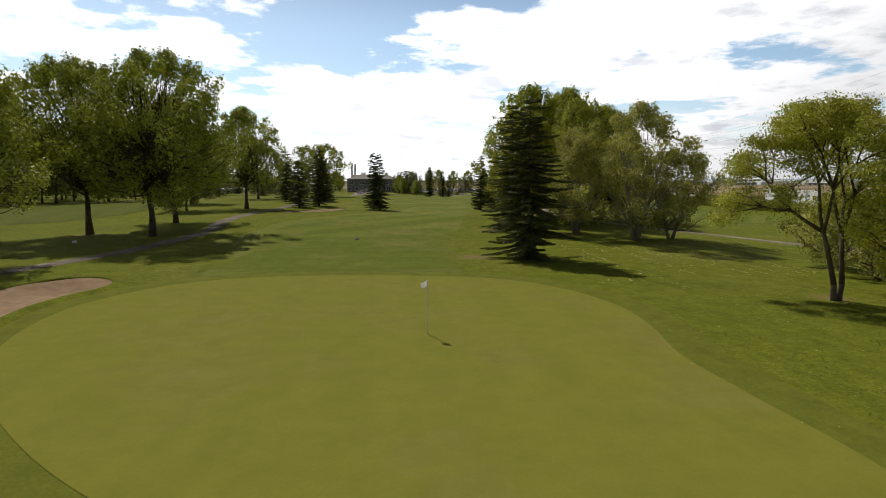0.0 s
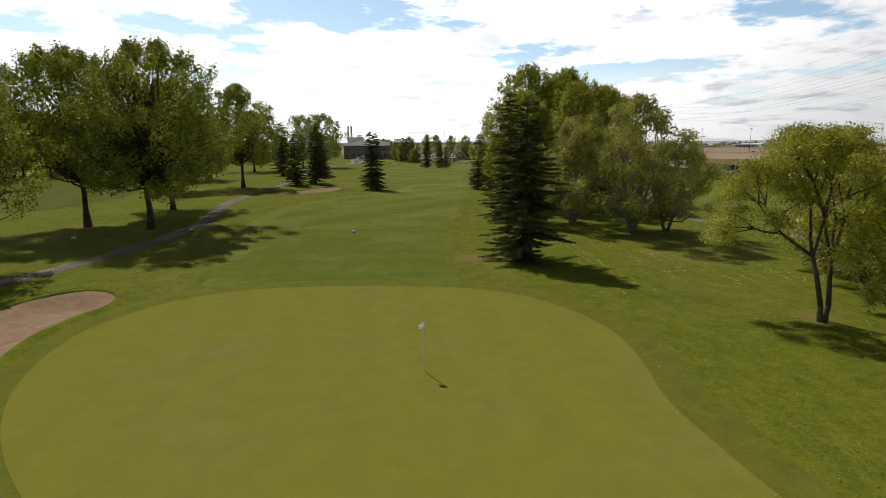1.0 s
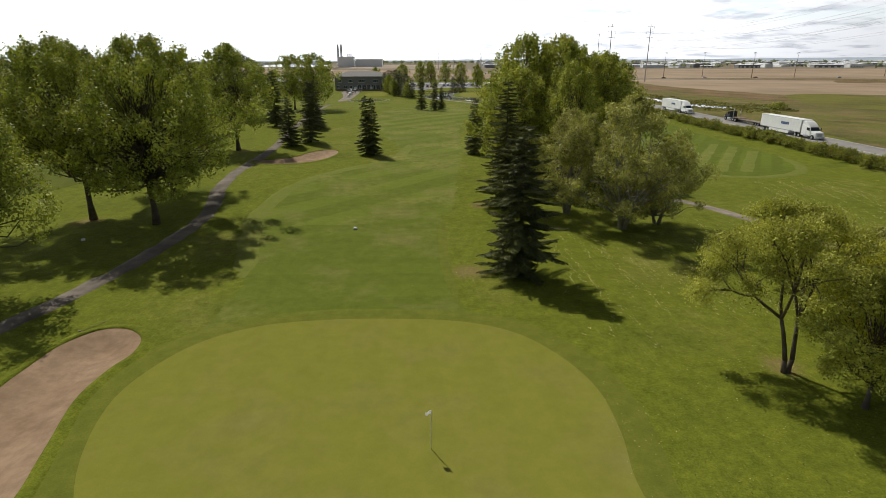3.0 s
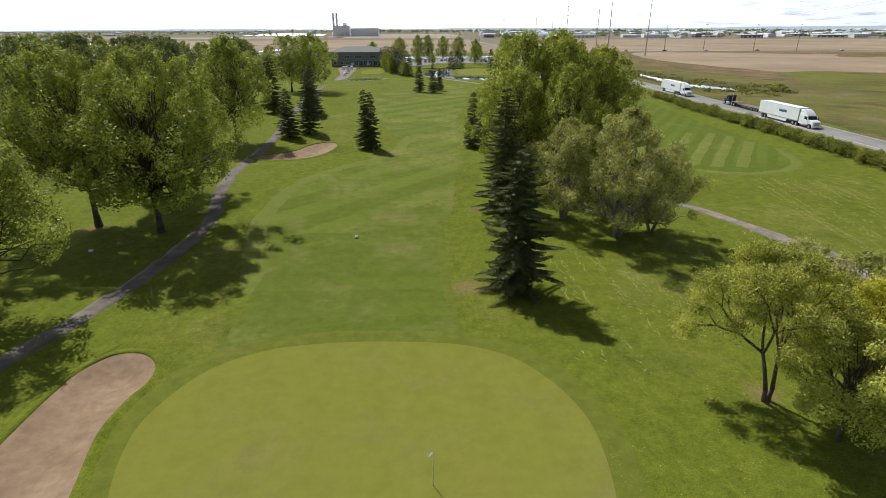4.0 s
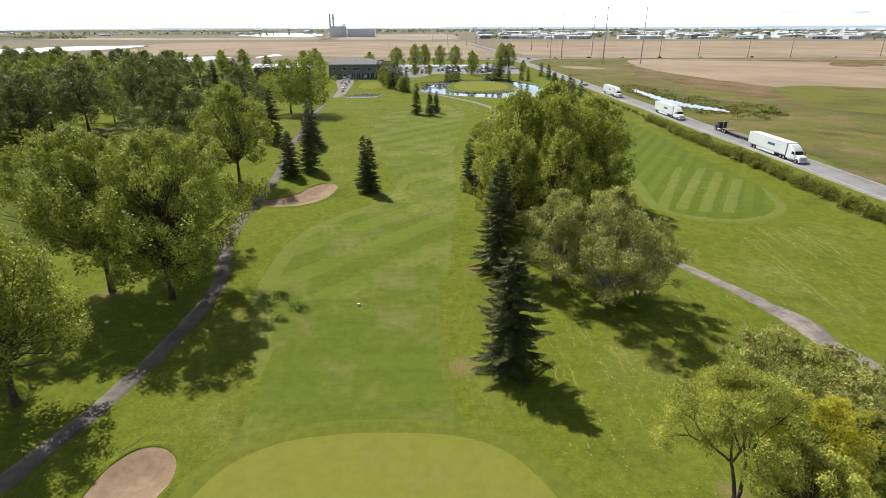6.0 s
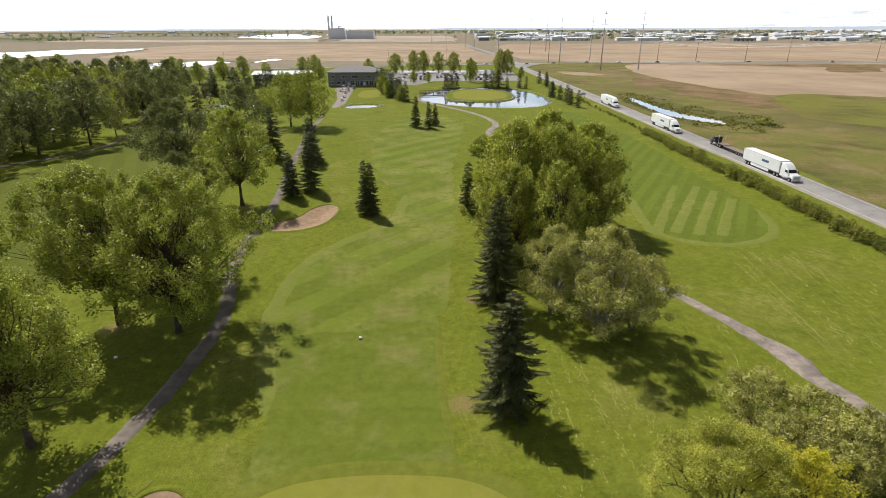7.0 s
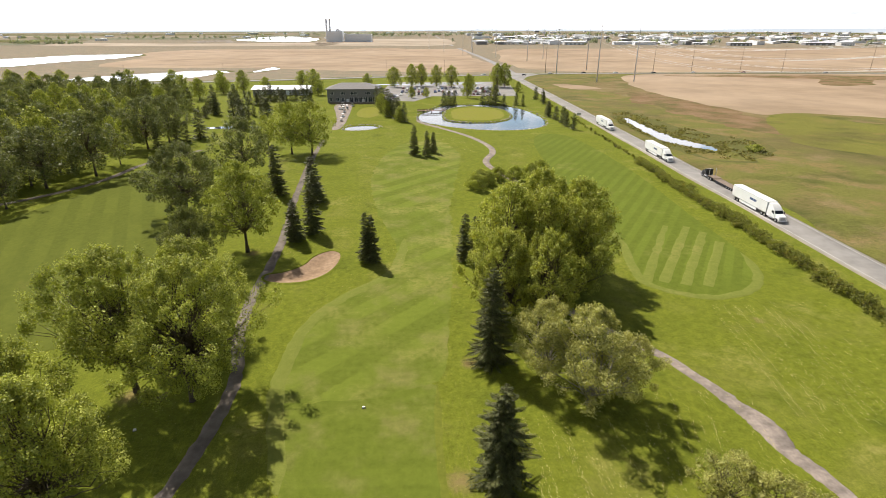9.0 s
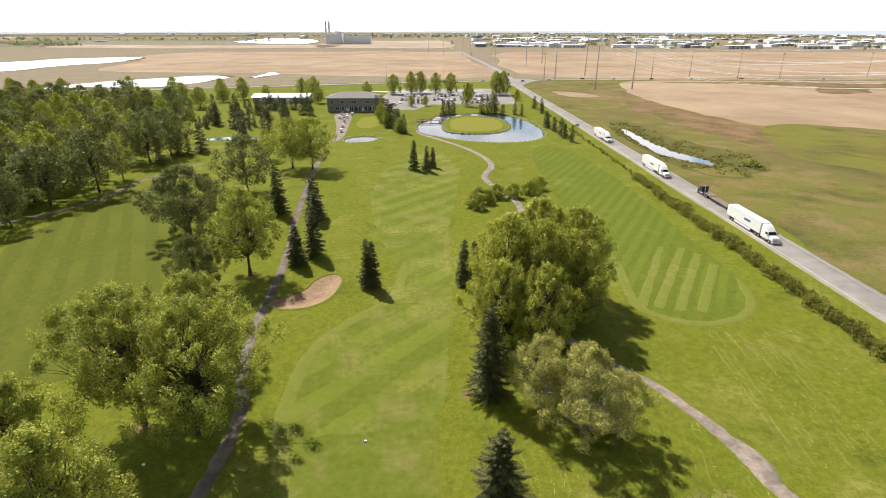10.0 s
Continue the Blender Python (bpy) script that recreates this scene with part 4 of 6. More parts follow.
def vase_tree(name, label, seed, leaf_mat, stems, bole, lengths, r0, per, spread=1.0, leaf=0.17):
    """A tree that forks low and again and again, with flat sprays of leaves on the outer twigs."""
    rng = np.random.default_rng(seed)
    root = tagged(new(name), label, "tree")
    wood, cloud = Geo(), []

    def grow(p, d, r, depth):
        reach = lengths[depth] * rng.uniform(0.8, 1.2)
        pts, q = [p], p
        for k in range(3):
            d = d + np.array([0, 0, 0.10 - 0.05 * depth]) + rng.normal(size=3) * 0.09
            d = d / np.linalg.norm(d)
            q = q + d * reach / 3
            pts.append(q)
        wood.tube(pts, [r, r * 0.9, r * 0.8, r * 0.7], 7 if depth < 2 else 4)
        if depth >= 1:
            m = per if depth == len(lengths) - 1 else per // 3
            c = pts[2] * 0.6 + pts[3] * 0.4
            cloud.append(c + rng.normal(size=(m, 3)) * np.array([0.42, 0.42, 0.20]) * (reach * 0.5 + 0.35))
        if depth == len(lengths) - 1:
            return
        side = np.cross(d, (0.2, 0.3, 0.93))
        side /= np.linalg.norm(side)
        other = np.cross(d, side)
        turn = rng.uniform(0, 6.28)
        for k in range(3):
            w = turn + 2.094 * k + rng.uniform(-0.4, 0.4)
            tilt = radians(rng.uniform(18, 40)) * spread
            nd = d * math.cos(tilt) + (side * math.cos(w) + other * math.sin(w)) * math.sin(tilt)
            grow(q, nd, r * 0.66, depth + 1)

    for s in range(stems):
        w = 3.3 + 2 * math.pi * s / max(1, stems)
        lean = np.array([0.16 * math.cos(w), 0.16 * math.sin(w), 1.0]) if stems > 1 else np.array([0.03, 0.02, 1.0])
        a = np.array([0.12 * math.cos(w) * (stems > 1), 0.12 * math.sin(w) * (stems > 1), -0.15])
        b = a + lean / np.linalg.norm(lean) * bole
        wood.tube([a, a * 0.4 + b * 0.6 + rng.normal(size=3) * 0.03, b], [r0 * 1.35, r0 * 1.05, r0], 9)
        grow(b, lean / np.linalg.norm(lean), r0, 0)
    pts = np.concatenate(cloud)
    part("trunk", wood, M_BARK, root, "", True)
    part("crown", quad_mesh("crown", leaves_at(pts, leaf, rng, 0.5, 0.35), leaf_mat), None, root)
    return root


def spruce(name, label, h, w, seed, tiers=30, around=9, twigs=11, spray=0.62, mat=None, ragged=0.12, convex=0.82, mix=0.3, fat=0.125, boughs=True, skirt=0.75):
    """A spruce: a straight stem with whorls of drooping branches that carry flat sprays of needles."""
    rng = np.random.default_rng(seed)
    root = tagged(new(name), label, "tree")
    wood = Geo()
    wood.tube([(0, 0, -0.1), (0, 0, h * 0.4), (0, 0, h * 0.98)], [0.014 * h + 0.04, 0.009 * h, 0.012], 7)
    quads = []
    for i in range(tiers):
        u = ((i + 0.3) / tiers) ** 0.92
        z = h * (0.045 + 0.94 * u)
        reach = (w / 2) * (1 - u) ** convex * (0.88 + 0.12 * math.sin(i * 2.1)) + 0.20
        reach *= min(1.0, skirt + 3 * u)
        for k in range(max(5, int(around * (0.55 + 0.45 * (1 - u))))):
            turn = 2 * math.pi * (k + rng.uniform(-0.35, 0.35)) / around * (around / max(5, int(around * (0.55 + 0.45 * (1 - u))))) + i * 0.9
            r = reach * rng.uniform(1 - 2.6 * ragged, 1 + ragged)
            out = np.array([math.cos(turn), math.sin(turn), 0])
            cross = np.array([-out[1], out[0], 0])
            droop = 0.17 + 0.24 * (1 - u) + rng.uniform(-0.10, 0.10)
            z1 = z + rng.uniform(-mix, mix) * h / tiers

            def along(s):
                return out * r * s + np.array([0, 0, z1 - droop * r * s + 0.20 * r * s * s])

            if boughs:
                wood.tube([along(0.0), along(0.5), along(0.95)], [0.012 + 0.006 * r, 0.01, 0.004], 3)
            m = max(4, int(twigs * (0.4 + 0.6 * r / (w / 2))))
            for q in range(m):
                s = 0.12 + 0.88 * (q + rng.uniform(0, 0.8)) / m
                p = along(min(1, s))
                tw = spray * (0.35 + 0.65 * math.sin(math.pi * min(1, s * 0.75 + 0.15))) * (0.55 + 0.45 * r / (w / 2))
                for sign in ((-1, 1) if s < 0.96 else (0,)):
                    d = out * (0.65 if sign else 1.0) + cross * sign * 0.85
                    d = d / np.linalg.norm(d) * tw * rng.uniform(0.75, 1.2)
                    d[2] -= tw * rng.uniform(0.12, 0.42)
                    b = np.cross(d, rng.normal(size=3) * 0.5 + np.array([0, 0, 1.0]))
                    b *= tw * fat / max(1e-6, np.linalg.norm(b))
                    mid = p + d * 0.45
                    quads.append((p - b * 0.2, mid + b, p + d, mid - b))
                    hangs = np.array([0, 0, -tw * 0.24])
                    quads.append((p, mid + hangs + b * 0.3, p + d, mid + np.array([0, 0, tw * 0.06])))
    for k in range(26):
        z = h * (0.84 + 0.155 * k / 26)
        w_ = 2.4 * k
        r = 0.05 + 0.32 * (1 - k / 26)
        d = np.array([math.cos(w_) * r, math.sin(w_) * r, 0.06])
        b = np.array([-math.sin(w_), math.cos(w_), 0.3]) * 0.07
        p = np.array([0, 0, z])
        quads.append((p, p + d * 0.5 + b, p + d, p + d * 0.5 - b))
    tip = [(np.array([0, 0, h * 0.93]), np.array([0.05, 0.1, h * 0.97]), np.array([0, 0, h]), np.array([-0.1, -0.04, h * 0.965]))]
    part("trunk", wood, M_BARK, root, "", True)
    part("crown", quad_mesh("crown", np.array(quads + tip), mat or M_NEEDLE), None, root)
    return root


def stand(ob, x, y, turn=0.0, scale=1.0, wide=1.0):
    ob.matrix_basis = pose(x, y, ground_at(x, y), 0, 0, turn) @ Matrix.Diagonal((scale * wide, scale * wide, scale, 1))
    return ob


def again(ob, x, y, turn, scale=1.0, wide=1.0, label="", group=""):
    rest = Matrix.Diagonal((1 / ob.scale[0], 1 / ob.scale[1], 1 / ob.scale[2], 1))
    c = copy_thing(ob, pose(x, y, ground_at(x, y), 0, 0, turn) @ Matrix.Diagonal((scale * wide, scale * wide, scale, 1)) @ rest)
    return tagged(c, label, "", group)


club_tree = broadleaf("cottonwood_tree", "full leafy poplar beside the car park", 17.0, 12.5, 20, M_COTTON, plumes=64, per=60, leaf=0.62, clear=0.05, plume=0.18, slim=0.42, lean_up=0.85, flame=0.55, widest=0.42, coarse=True)
stand(club_tree, 34.5, 430, 40, 0.7)
# by the left path
stand(broadleaf("cottonwood_tree", "tall forked cottonwood with a dense green crown", 19.5, 18.0, 11, M_COTTON, cap=True, lean=(-2.2, 2.4), plumes=195, per=275, leaf=0.195, aspect=0.75, loose=0.8, plume=0.15, slim=0.34, lean_up=0.74, clear=0.36, widest=0.62, limbs_from=0.30), -39.6, 59.6)
stand(broadleaf("cottonwood_tree", "broad dense cottonwood beside the cart path", 19.5, 20.0, 12, M_COTTON, cap=True, lean=(1.2, 1.5), plumes=225, per=265, leaf=0.195, aspect=0.75, loose=0.8, plume=0.15, slim=0.34, lean_up=0.74, clear=0.19, widest=0.55, limbs_from=0.30), -31.4, 57.4)
near_left = stand(broadleaf("cottonwood_tree", "cottonwood with leafy limbs low over the rough", 17.5, 13.0, 13, M_COTTON, plumes=150, per=235, leaf=0.185, aspect=0.75, loose=0.9, clear=0.26, plume=0.15, slim=0.35, lean_up=0.74, limbs_from=0.30), -36.5, 38.5)
again(near_left, -46.5, 47.5, 130, 0.95, 1.05)
again(near_left, -36.0, 72.0, 240, 0.97, 1.05, "tall cottonwood standing behind two others by the path")
stand(broadleaf("cottonwood_tree", "upright cottonwood with a light green crown and bare trunk", 19.8, 15.0, 14, M_COTTON, plumes=120, per=150, clear=0.24, plume=0.13, slim=0.42, lean_up=0.6, widest=0.5, limbs_from=0.30), -38.9, 106)
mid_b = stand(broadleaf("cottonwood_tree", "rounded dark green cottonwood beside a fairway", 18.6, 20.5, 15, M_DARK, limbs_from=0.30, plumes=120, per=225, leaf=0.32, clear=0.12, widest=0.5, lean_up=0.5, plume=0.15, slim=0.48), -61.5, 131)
far_a = stand(broadleaf("cottonwood_tree", "mature cottonwood shading the far rough", 20.0, 19.0, 16, M_COTTON, limbs_from=0.32, plumes=80, per=105, leaf=0.44, clear=0.18, plume=0.16, slim=0.5, lean_up=0.5, widest=0.55, coarse=True), -43.5, 201)
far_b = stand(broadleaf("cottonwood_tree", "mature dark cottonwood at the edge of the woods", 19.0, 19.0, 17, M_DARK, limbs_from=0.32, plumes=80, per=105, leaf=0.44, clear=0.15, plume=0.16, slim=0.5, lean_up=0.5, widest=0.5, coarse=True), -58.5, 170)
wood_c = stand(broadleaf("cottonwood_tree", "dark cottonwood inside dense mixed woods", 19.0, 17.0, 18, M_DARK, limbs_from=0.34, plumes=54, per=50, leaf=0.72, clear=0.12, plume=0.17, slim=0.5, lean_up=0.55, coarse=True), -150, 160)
wood_d = stand(broadleaf("cottonwood_tree", "green cottonwood inside dense mixed woods", 20.0, 16.0, 19, M_COTTON, limbs_from=0.34, plumes=54, per=50, leaf=0.72, clear=0.12, plume=0.17, slim=0.45, lean_up=0.65, coarse=True), -160, 190)
# tall clump right of the fairway
tall_a = stand(broadleaf("cottonwood_tree", "tall cottonwood with yellow-green upright plumes in a clump", 20.5, 15.5, 21, M_MAIN, plumes=190, per=130, leaf=0.27, aspect=0.75, plume=0.14, slim=0.33, lean_up=0.90, flame=0.56, clear=0.08), 14.0, 86.0)
tall_b = stand(broadleaf("cottonwood_tree", "tall cottonwood with bright green upright plumes in a clump", 21.0, 16.0, 22, M_MAIN, plumes=190, per=130, leaf=0.27, aspect=0.75, plume=0.14, slim=0.33, lean_up=0.90, flame=0.56, clear=0.08), 21.0, 95.0)
again(tall_a, 29.0, 97.0, 100, 0.94, 1.05)
again(tall_b, 25.5, 86.0, 200, 0.86, 1.05)
again(tall_a, 19.5, 84.5, 20, 0.98, 0.9)
again(tall_a, 11.5, 77.0, 60, 0.78, 0.95)
again(tall_b, 18.0, 74.0, 290, 0.80, 0.9)
# willows
will_a = stand(broadleaf("willow_tree", "silvery green willow with several spreading stems", 14.0, 14.0, 31, M_WILLOW, M_BARK_PALE, plumes=62, per=390, leaf=0.24, clear=0.12, widest=0.55, plume=0.15, slim=0.56, lean_up=0.35, stems=4, stem_r=0.24, aspect=0.4, twigs=1), 19.9, 55.2)
again(will_a, 24.4, 57.0, 80, 0.68, 1.0, "smaller silvery willow with thin crown")
again(will_a, 15.2, 61.0, 170, 0.86, 0.95, "silvery willow among taller trees")
# ash and yellow trees on the right
stand(vase_tree("ash_tree", "spreading ash with twin dark trunks and airy crown", 41, M_ASH, 2, 1.0, (2.5, 2.3, 1.8, 1.4, 1.0), 0.16, 430, 1.05, 0.125), 20.1, 26.8, 0, 1.0, 0.84)
stand(broadleaf("ash_tree", "leafy young ash with low green branches", 7.6, 8.4, 47, M_ASH, plumes=95, per=310, leaf=0.11, clear=0.22, widest=0.55, plume=0.19, slim=0.5, lean_up=0.3, limbs_from=0.26, stem_r=0.14, flat=0.25), 22.1, 23.3)
stand(broadleaf("ash_tree", "young ash with leaves turning bright yellow", 8.2, 6.6, 46, M_GOLD, plumes=70, per=220, leaf=0.14, clear=0.25, widest=0.6, plume=0.2, slim=0.45, lean_up=0.5, limbs_from=0.26, stem_r=0.13), 25.3, 27.4)
bush = stand(broadleaf("willow_bush", "rounded silvery green willow bush", 6.3, 7.2, 43, M_WILLOW, M_BARK, plumes=56, per=140, leaf=0.18, clear=0.05, widest=0.5, plume=0.22, slim=0.55, lean_up=0.4, stems=5, stem_r=0.10, aspect=0.4, category="bush"), 29.8, 39.8)
again(bush, 33.0, 37.0, 90, 1.0)
again(bush, 28.0, 34.0, 200, 0.9)
again(bush, 31.5, 31.0, 300, 0.9)
again(bush, 36.0, 34.0, 30, 1.0)
again(bush, 33.0, 33.5, 140, 0.95)
again(bush, 39.0, 31.0, 250, 0.9)
# spruces
SPRUCE = "dark green spruce with drooping layered branches"
big = stand(spruce("spruce_tree", SPRUCE + " on the rough", 12.6, 8.0, 51, tiers=22, around=14, twigs=34, spray=0.62, mix=0.75, ragged=0.24, convex=0.47, skirt=0.55), 6.8, 42.6)
stand(spruce("spruce_tree", SPRUCE + " before tall cottonwoods", 15.0, 8.4, 52, tiers=25, around=12, twigs=30, spray=0.58, mix=0.45, convex=0.60), 8.3, 64.8)
slim_s = stand(spruce("spruce_tree", "slim dark spruce standing alone on the fairway", 10.8, 4.2, 53, tiers=27, around=9, twigs=15, spray=0.56, mix=0.6, fat=0.17, ragged=0.16, convex=0.54), -12.9, 99.8)
again(slim_s, -11.7, 99.2, 77, 0.97)
for x, y, hh, ww in ((7.0, 100.0, 10.0, 1.1), (9.4, 103, 8.5, 1.1), (-5.0, 199.2, 11.2, 1.1), (-0.2, 196.5, 9.6, 1.1), (2.2, 203, 8.0, 1.2), (-43, 148, 14.4, 1.15), (-32.5, 146, 11.6, 1.5), (-31.0, 140, 9.0, 1.6), (-29.9, 111.5, 9.6, 1.45), (-26.9, 116.5, 12.5, 1.15)):
    again(slim_s, x, y, (x * 37 + y * 11) % 360, hh / 10.6, ww, SPRUCE + " beside the fairway")
dot_s = stand(spruce("spruce_tree", "dark spruce among far trees", 12.0, 5.6, 54, tiers=17, around=7, twigs=5, spray=0.95, fat=0.28, mix=0.6, convex=0.7, boughs=False), -106.8, 214.8)
for x, y, hh in ((-107, 233, 9.4), (-103, 233, 8.3), (-99.6, 239, 12), (-88, 262, 10), (-93, 275, 12), (-84, 290, 11), (-105, 300, 13), (-118, 310, 12), (-112, 330, 11), (-97, 335, 12), (-89, 345, 10), (-78, 350, 12),
                 (-72, 345, 9), (-130, 340, 13), (-140, 330, 12), (-122, 355, 12), (-104, 372, 11), (-80, 376, 10), (-31.3, 350, 11), (-28, 340, 12), (-25.0, 327, 12), (-22, 315, 12.5), (-19.5, 301, 12), (-17, 296, 10), (-15.0, 289, 11), (-11.5, 281, 9.5),
                 (11.2, 346, 9), (14.5, 350, 8), (17.7, 349, 9), (36.2, 352, 10), (40.2, 353, 10), (44.5, 352, 11), (48.9, 345, 7), (56.6, 345, 8), (60, 340, 7), (74.6, 374, 8), (77, 362, 8), (75, 350, 7), (67.6, 304, 7), (66.5, 296, 8), (68.3, 286, 7), (69.7, 276, 8), (68.9, 266, 7), (70, 256, 7.5), (71, 315, 6)):
    again(dot_s, x, y, (x * 37 + y * 11) % 360, hh / 11.0, 1.2 + 0.4 * ((x * 7.3 + y) % 1), "", "far spruces")
rng = np.random.default_rng(14)
for _ in range(34):
    x, y = rng.uniform(-128, -76), rng.uniform(292, 392)
    again(dot_s, x, y, rng.uniform(0, 360), rng.uniform(0.42, 0.78), rng.uniform(1.2, 1.7), "", "far spruces")
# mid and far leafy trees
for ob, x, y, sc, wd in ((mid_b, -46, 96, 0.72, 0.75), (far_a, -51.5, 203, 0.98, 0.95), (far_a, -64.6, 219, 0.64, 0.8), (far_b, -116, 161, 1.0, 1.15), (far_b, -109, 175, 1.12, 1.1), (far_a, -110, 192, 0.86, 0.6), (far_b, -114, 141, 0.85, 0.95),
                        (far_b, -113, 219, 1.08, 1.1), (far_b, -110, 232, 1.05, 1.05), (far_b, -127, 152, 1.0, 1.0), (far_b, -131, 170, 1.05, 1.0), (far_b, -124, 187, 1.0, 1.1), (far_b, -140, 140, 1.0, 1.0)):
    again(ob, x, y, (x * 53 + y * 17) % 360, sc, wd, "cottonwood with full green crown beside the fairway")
rng = np.random.default_rng(7)
placed = [(-150, 160), (-160, 190)]
while len(placed) < 92:
    x, y = rng.uniform(-300, -122), rng.uniform(120, 400)
    if x < -0.9 * y - 14 or y > 400 + 0.1 * x + 20 or (x > -150 and y > 300) or any(math.hypot(x - a, y - b) < 9 for a, b in placed):
        continue
    placed.append((x, y))
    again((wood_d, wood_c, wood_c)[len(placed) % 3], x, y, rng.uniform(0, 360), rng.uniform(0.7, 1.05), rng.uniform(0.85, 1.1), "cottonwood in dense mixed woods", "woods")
for x, y, hh, ww in ((-26.4, 462, 16, 1.1), (-11.7, 466, 18, 0.9), (-3.6, 470, 18, 0.9), (8.9, 466, 17, 0.95), (21.2, 462, 17, 0.95), (58.3, 455, 19, 0.9), (64.5, 457, 19, 0.9), (29.1, 385, 16, 0.7), (-44, 420, 14, 0.9), (-88, 440, 16, 1.2), (-100, 455, 14, 1.2), (-140, 430, 16, 1.0), (-160, 440, 15, 1.0), (-22, 300, 9, 0.9), (-14, 283, 8, 1.0), (-26, 318, 11, 1.0),
                     (-10, 385, 8, 1.0), (0, 388, 7, 1.0), (46, 372, 11, 0.7), (70, 420, 8, 1.0), (-210, 470, 14, 1.2), (-240, 460, 15, 1.1), (-150, 415, 13, 1.2), (-175, 405, 15, 1.1), (-78, 405, 12, 1.0), (-120, 420, 12, 1.0)):
    again(club_tree, x, y, (x * 53 + y * 17) % 360, hh / 17, ww, "leafy tree near the clubhouse and car park", "clubhouse trees")
# low brush beyond the clump
brush = stand(broadleaf("bush", "low grey-green brush in the rough", 4.8, 7.2, 61, M_COTTON, plumes=40, per=100, leaf=0.28, clear=0.03, widest=0.45, plume=0.28, slim=0.5, lean_up=0.5, stems=4, stem_r=0.08, category="bush"), 14.5, 152)
for x, y in ((18, 158), (22, 164), (28, 166), (34, 171), (38, 176), (16, 160)):
    again(brush, x, y, x * 40, 0.9 + 0.02 * (x % 5), 1.0)
again(brush, -50.5, 100, 20, 0.8, 0.8)
again(brush, 129, 205, 70, 0.6, 1.6, "low brown brush in the meadow")

# hedge along the road
hedge_a = stand(broadleaf("hedge_bush", "dusty green roadside hedge bush", 2.1, 3.2, 62, M_HEDGE, coarse=True, plumes=20, per=30, leaf=0.24, clear=0.02, widest=0.45, plume=0.42, slim=0.34, lean_up=0.82, flame=0.5, stems=3, stem_r=0.05, category="bush"), 76.4, 40)
hedge_b = stand(broadleaf("hedge_bush", "olive roadside hedge bush with yellowing tips", 1.8, 3.0, 63, M_HEDGE, coarse=True, plumes=20, per=30, leaf=0.24, clear=0.02, widest=0.45, plume=0.42, slim=0.34, lean_up=0.82, flame=0.5, stems=3, stem_r=0.05, category="bush"), 76.2, 42)
rng = np.random.default_rng(8)
y = 43.5
while y < 345:
    sc = rng.uniform(0.8, 1.35) if y < 190 else rng.uniform(0.35, 0.75)
    again((hedge_a, hedge_b)[int(rng.integers(2))], 76.3 + 0.6 * rng.normal() + (1.3 if y > 190 else 0), y, rng.uniform(0, 360), sc, rng.uniform(0.95, 1.2), "", "hedge along the road")
    y += 1.5 if y < 190 else 3.6

# ---- golf things ----
flag = tagged(new("flagstick"), "white golf flagstick with a small white flag on the green", "flag")
part("pole", Geo().tube([(0, 0, -0.1), (0, 0, 1.1), (0, 0, 2.2)], [0.019, 0.018, 0.015], 8), M_WHITE, flag, "", True)
cloth = Geo()
nx, nz = 9, 6
cl = [(-0.27 * i / (nx - 1), 0.05 * math.sin(i * 0.9) * i / nx + 0.02 * k, 2.18 - 0.24 * k / (nz - 1) - 0.12 * (i / (nx - 1)) ** 1.5 + 0.02 * math.sin(i)) for k in range(nz) for i in range(nx)]
cloth.add(cl, [(k * nx + i, k * nx + i + 1, (k + 1) * nx + i + 1, (k + 1) * nx + i) for k in range(nz - 1) for i in range(nx - 1)])
cloth.add([(x, y + 0.006, z) for x, y, z in cl], [(k * nx + i, (k + 1) * nx + i, (k + 1) * nx + i + 1, k * nx + i + 1) for k in range(nz - 1) for i in range(nx - 1)])
part("flag", cloth, M_CLOTH, flag, "limp white cloth flag", True)
part("cup", Geo().tube([(0, 0, 0.005), (0, 0, 0.03)], [0.056, 0.056], 16), M_BLACK, flag, "dark hole cup in the turf")
flag.matrix_basis = pose(-0.6, 20.55, ground_at(-0.6, 20.55))

marker = tagged(new("distance_marker"), "small white box marker set on the fairway", "marker")
part("box", Geo().box(-0.17, -0.12, 0, 0.17, 0.12, 0.22), M_WHITE, marker, "", False, 0.03)
part("base", Geo().box(-0.20, -0.15, -0.02, 0.20, 0.15, 0.04), M_STONE, marker, "", False, 0.01)
marker.matrix_basis = pose(-9.0, 55.4, ground_at(-9.0, 55.4) + 0.03)
copy_thing(marker, pose(-36.2, 52.2, ground_at(-36.2, 52.2), 0, 0, 20))

rake = tagged(new("bunker_rake"), "wooden bunker rake lying on the grass", "rake")
part("handle", Geo().tube([(0, 0, 0.06), (1.0, 0, 0.05), (1.9, 0, 0.04)], [0.018, 0.018, 0.018], 6), M_WOOD, rake, "", True)
head = part("head", Geo().box(-0.03, -0.32, 0.02, 0.03, 0.32, 0.08), M_WOOD, rake, "", False, 0.008)
for k in range(9):
    part("tooth", Geo().box(-0.008, -0.29 + k * 0.0725, -0.04, 0.008, -0.275 + k * 0.0725, 0.03), M_WOOD, head)
rake.matrix_basis = pose(-24.3, 32.6, ground_at(-24.3, 33.6) + 0.02, 0, 0, 68)

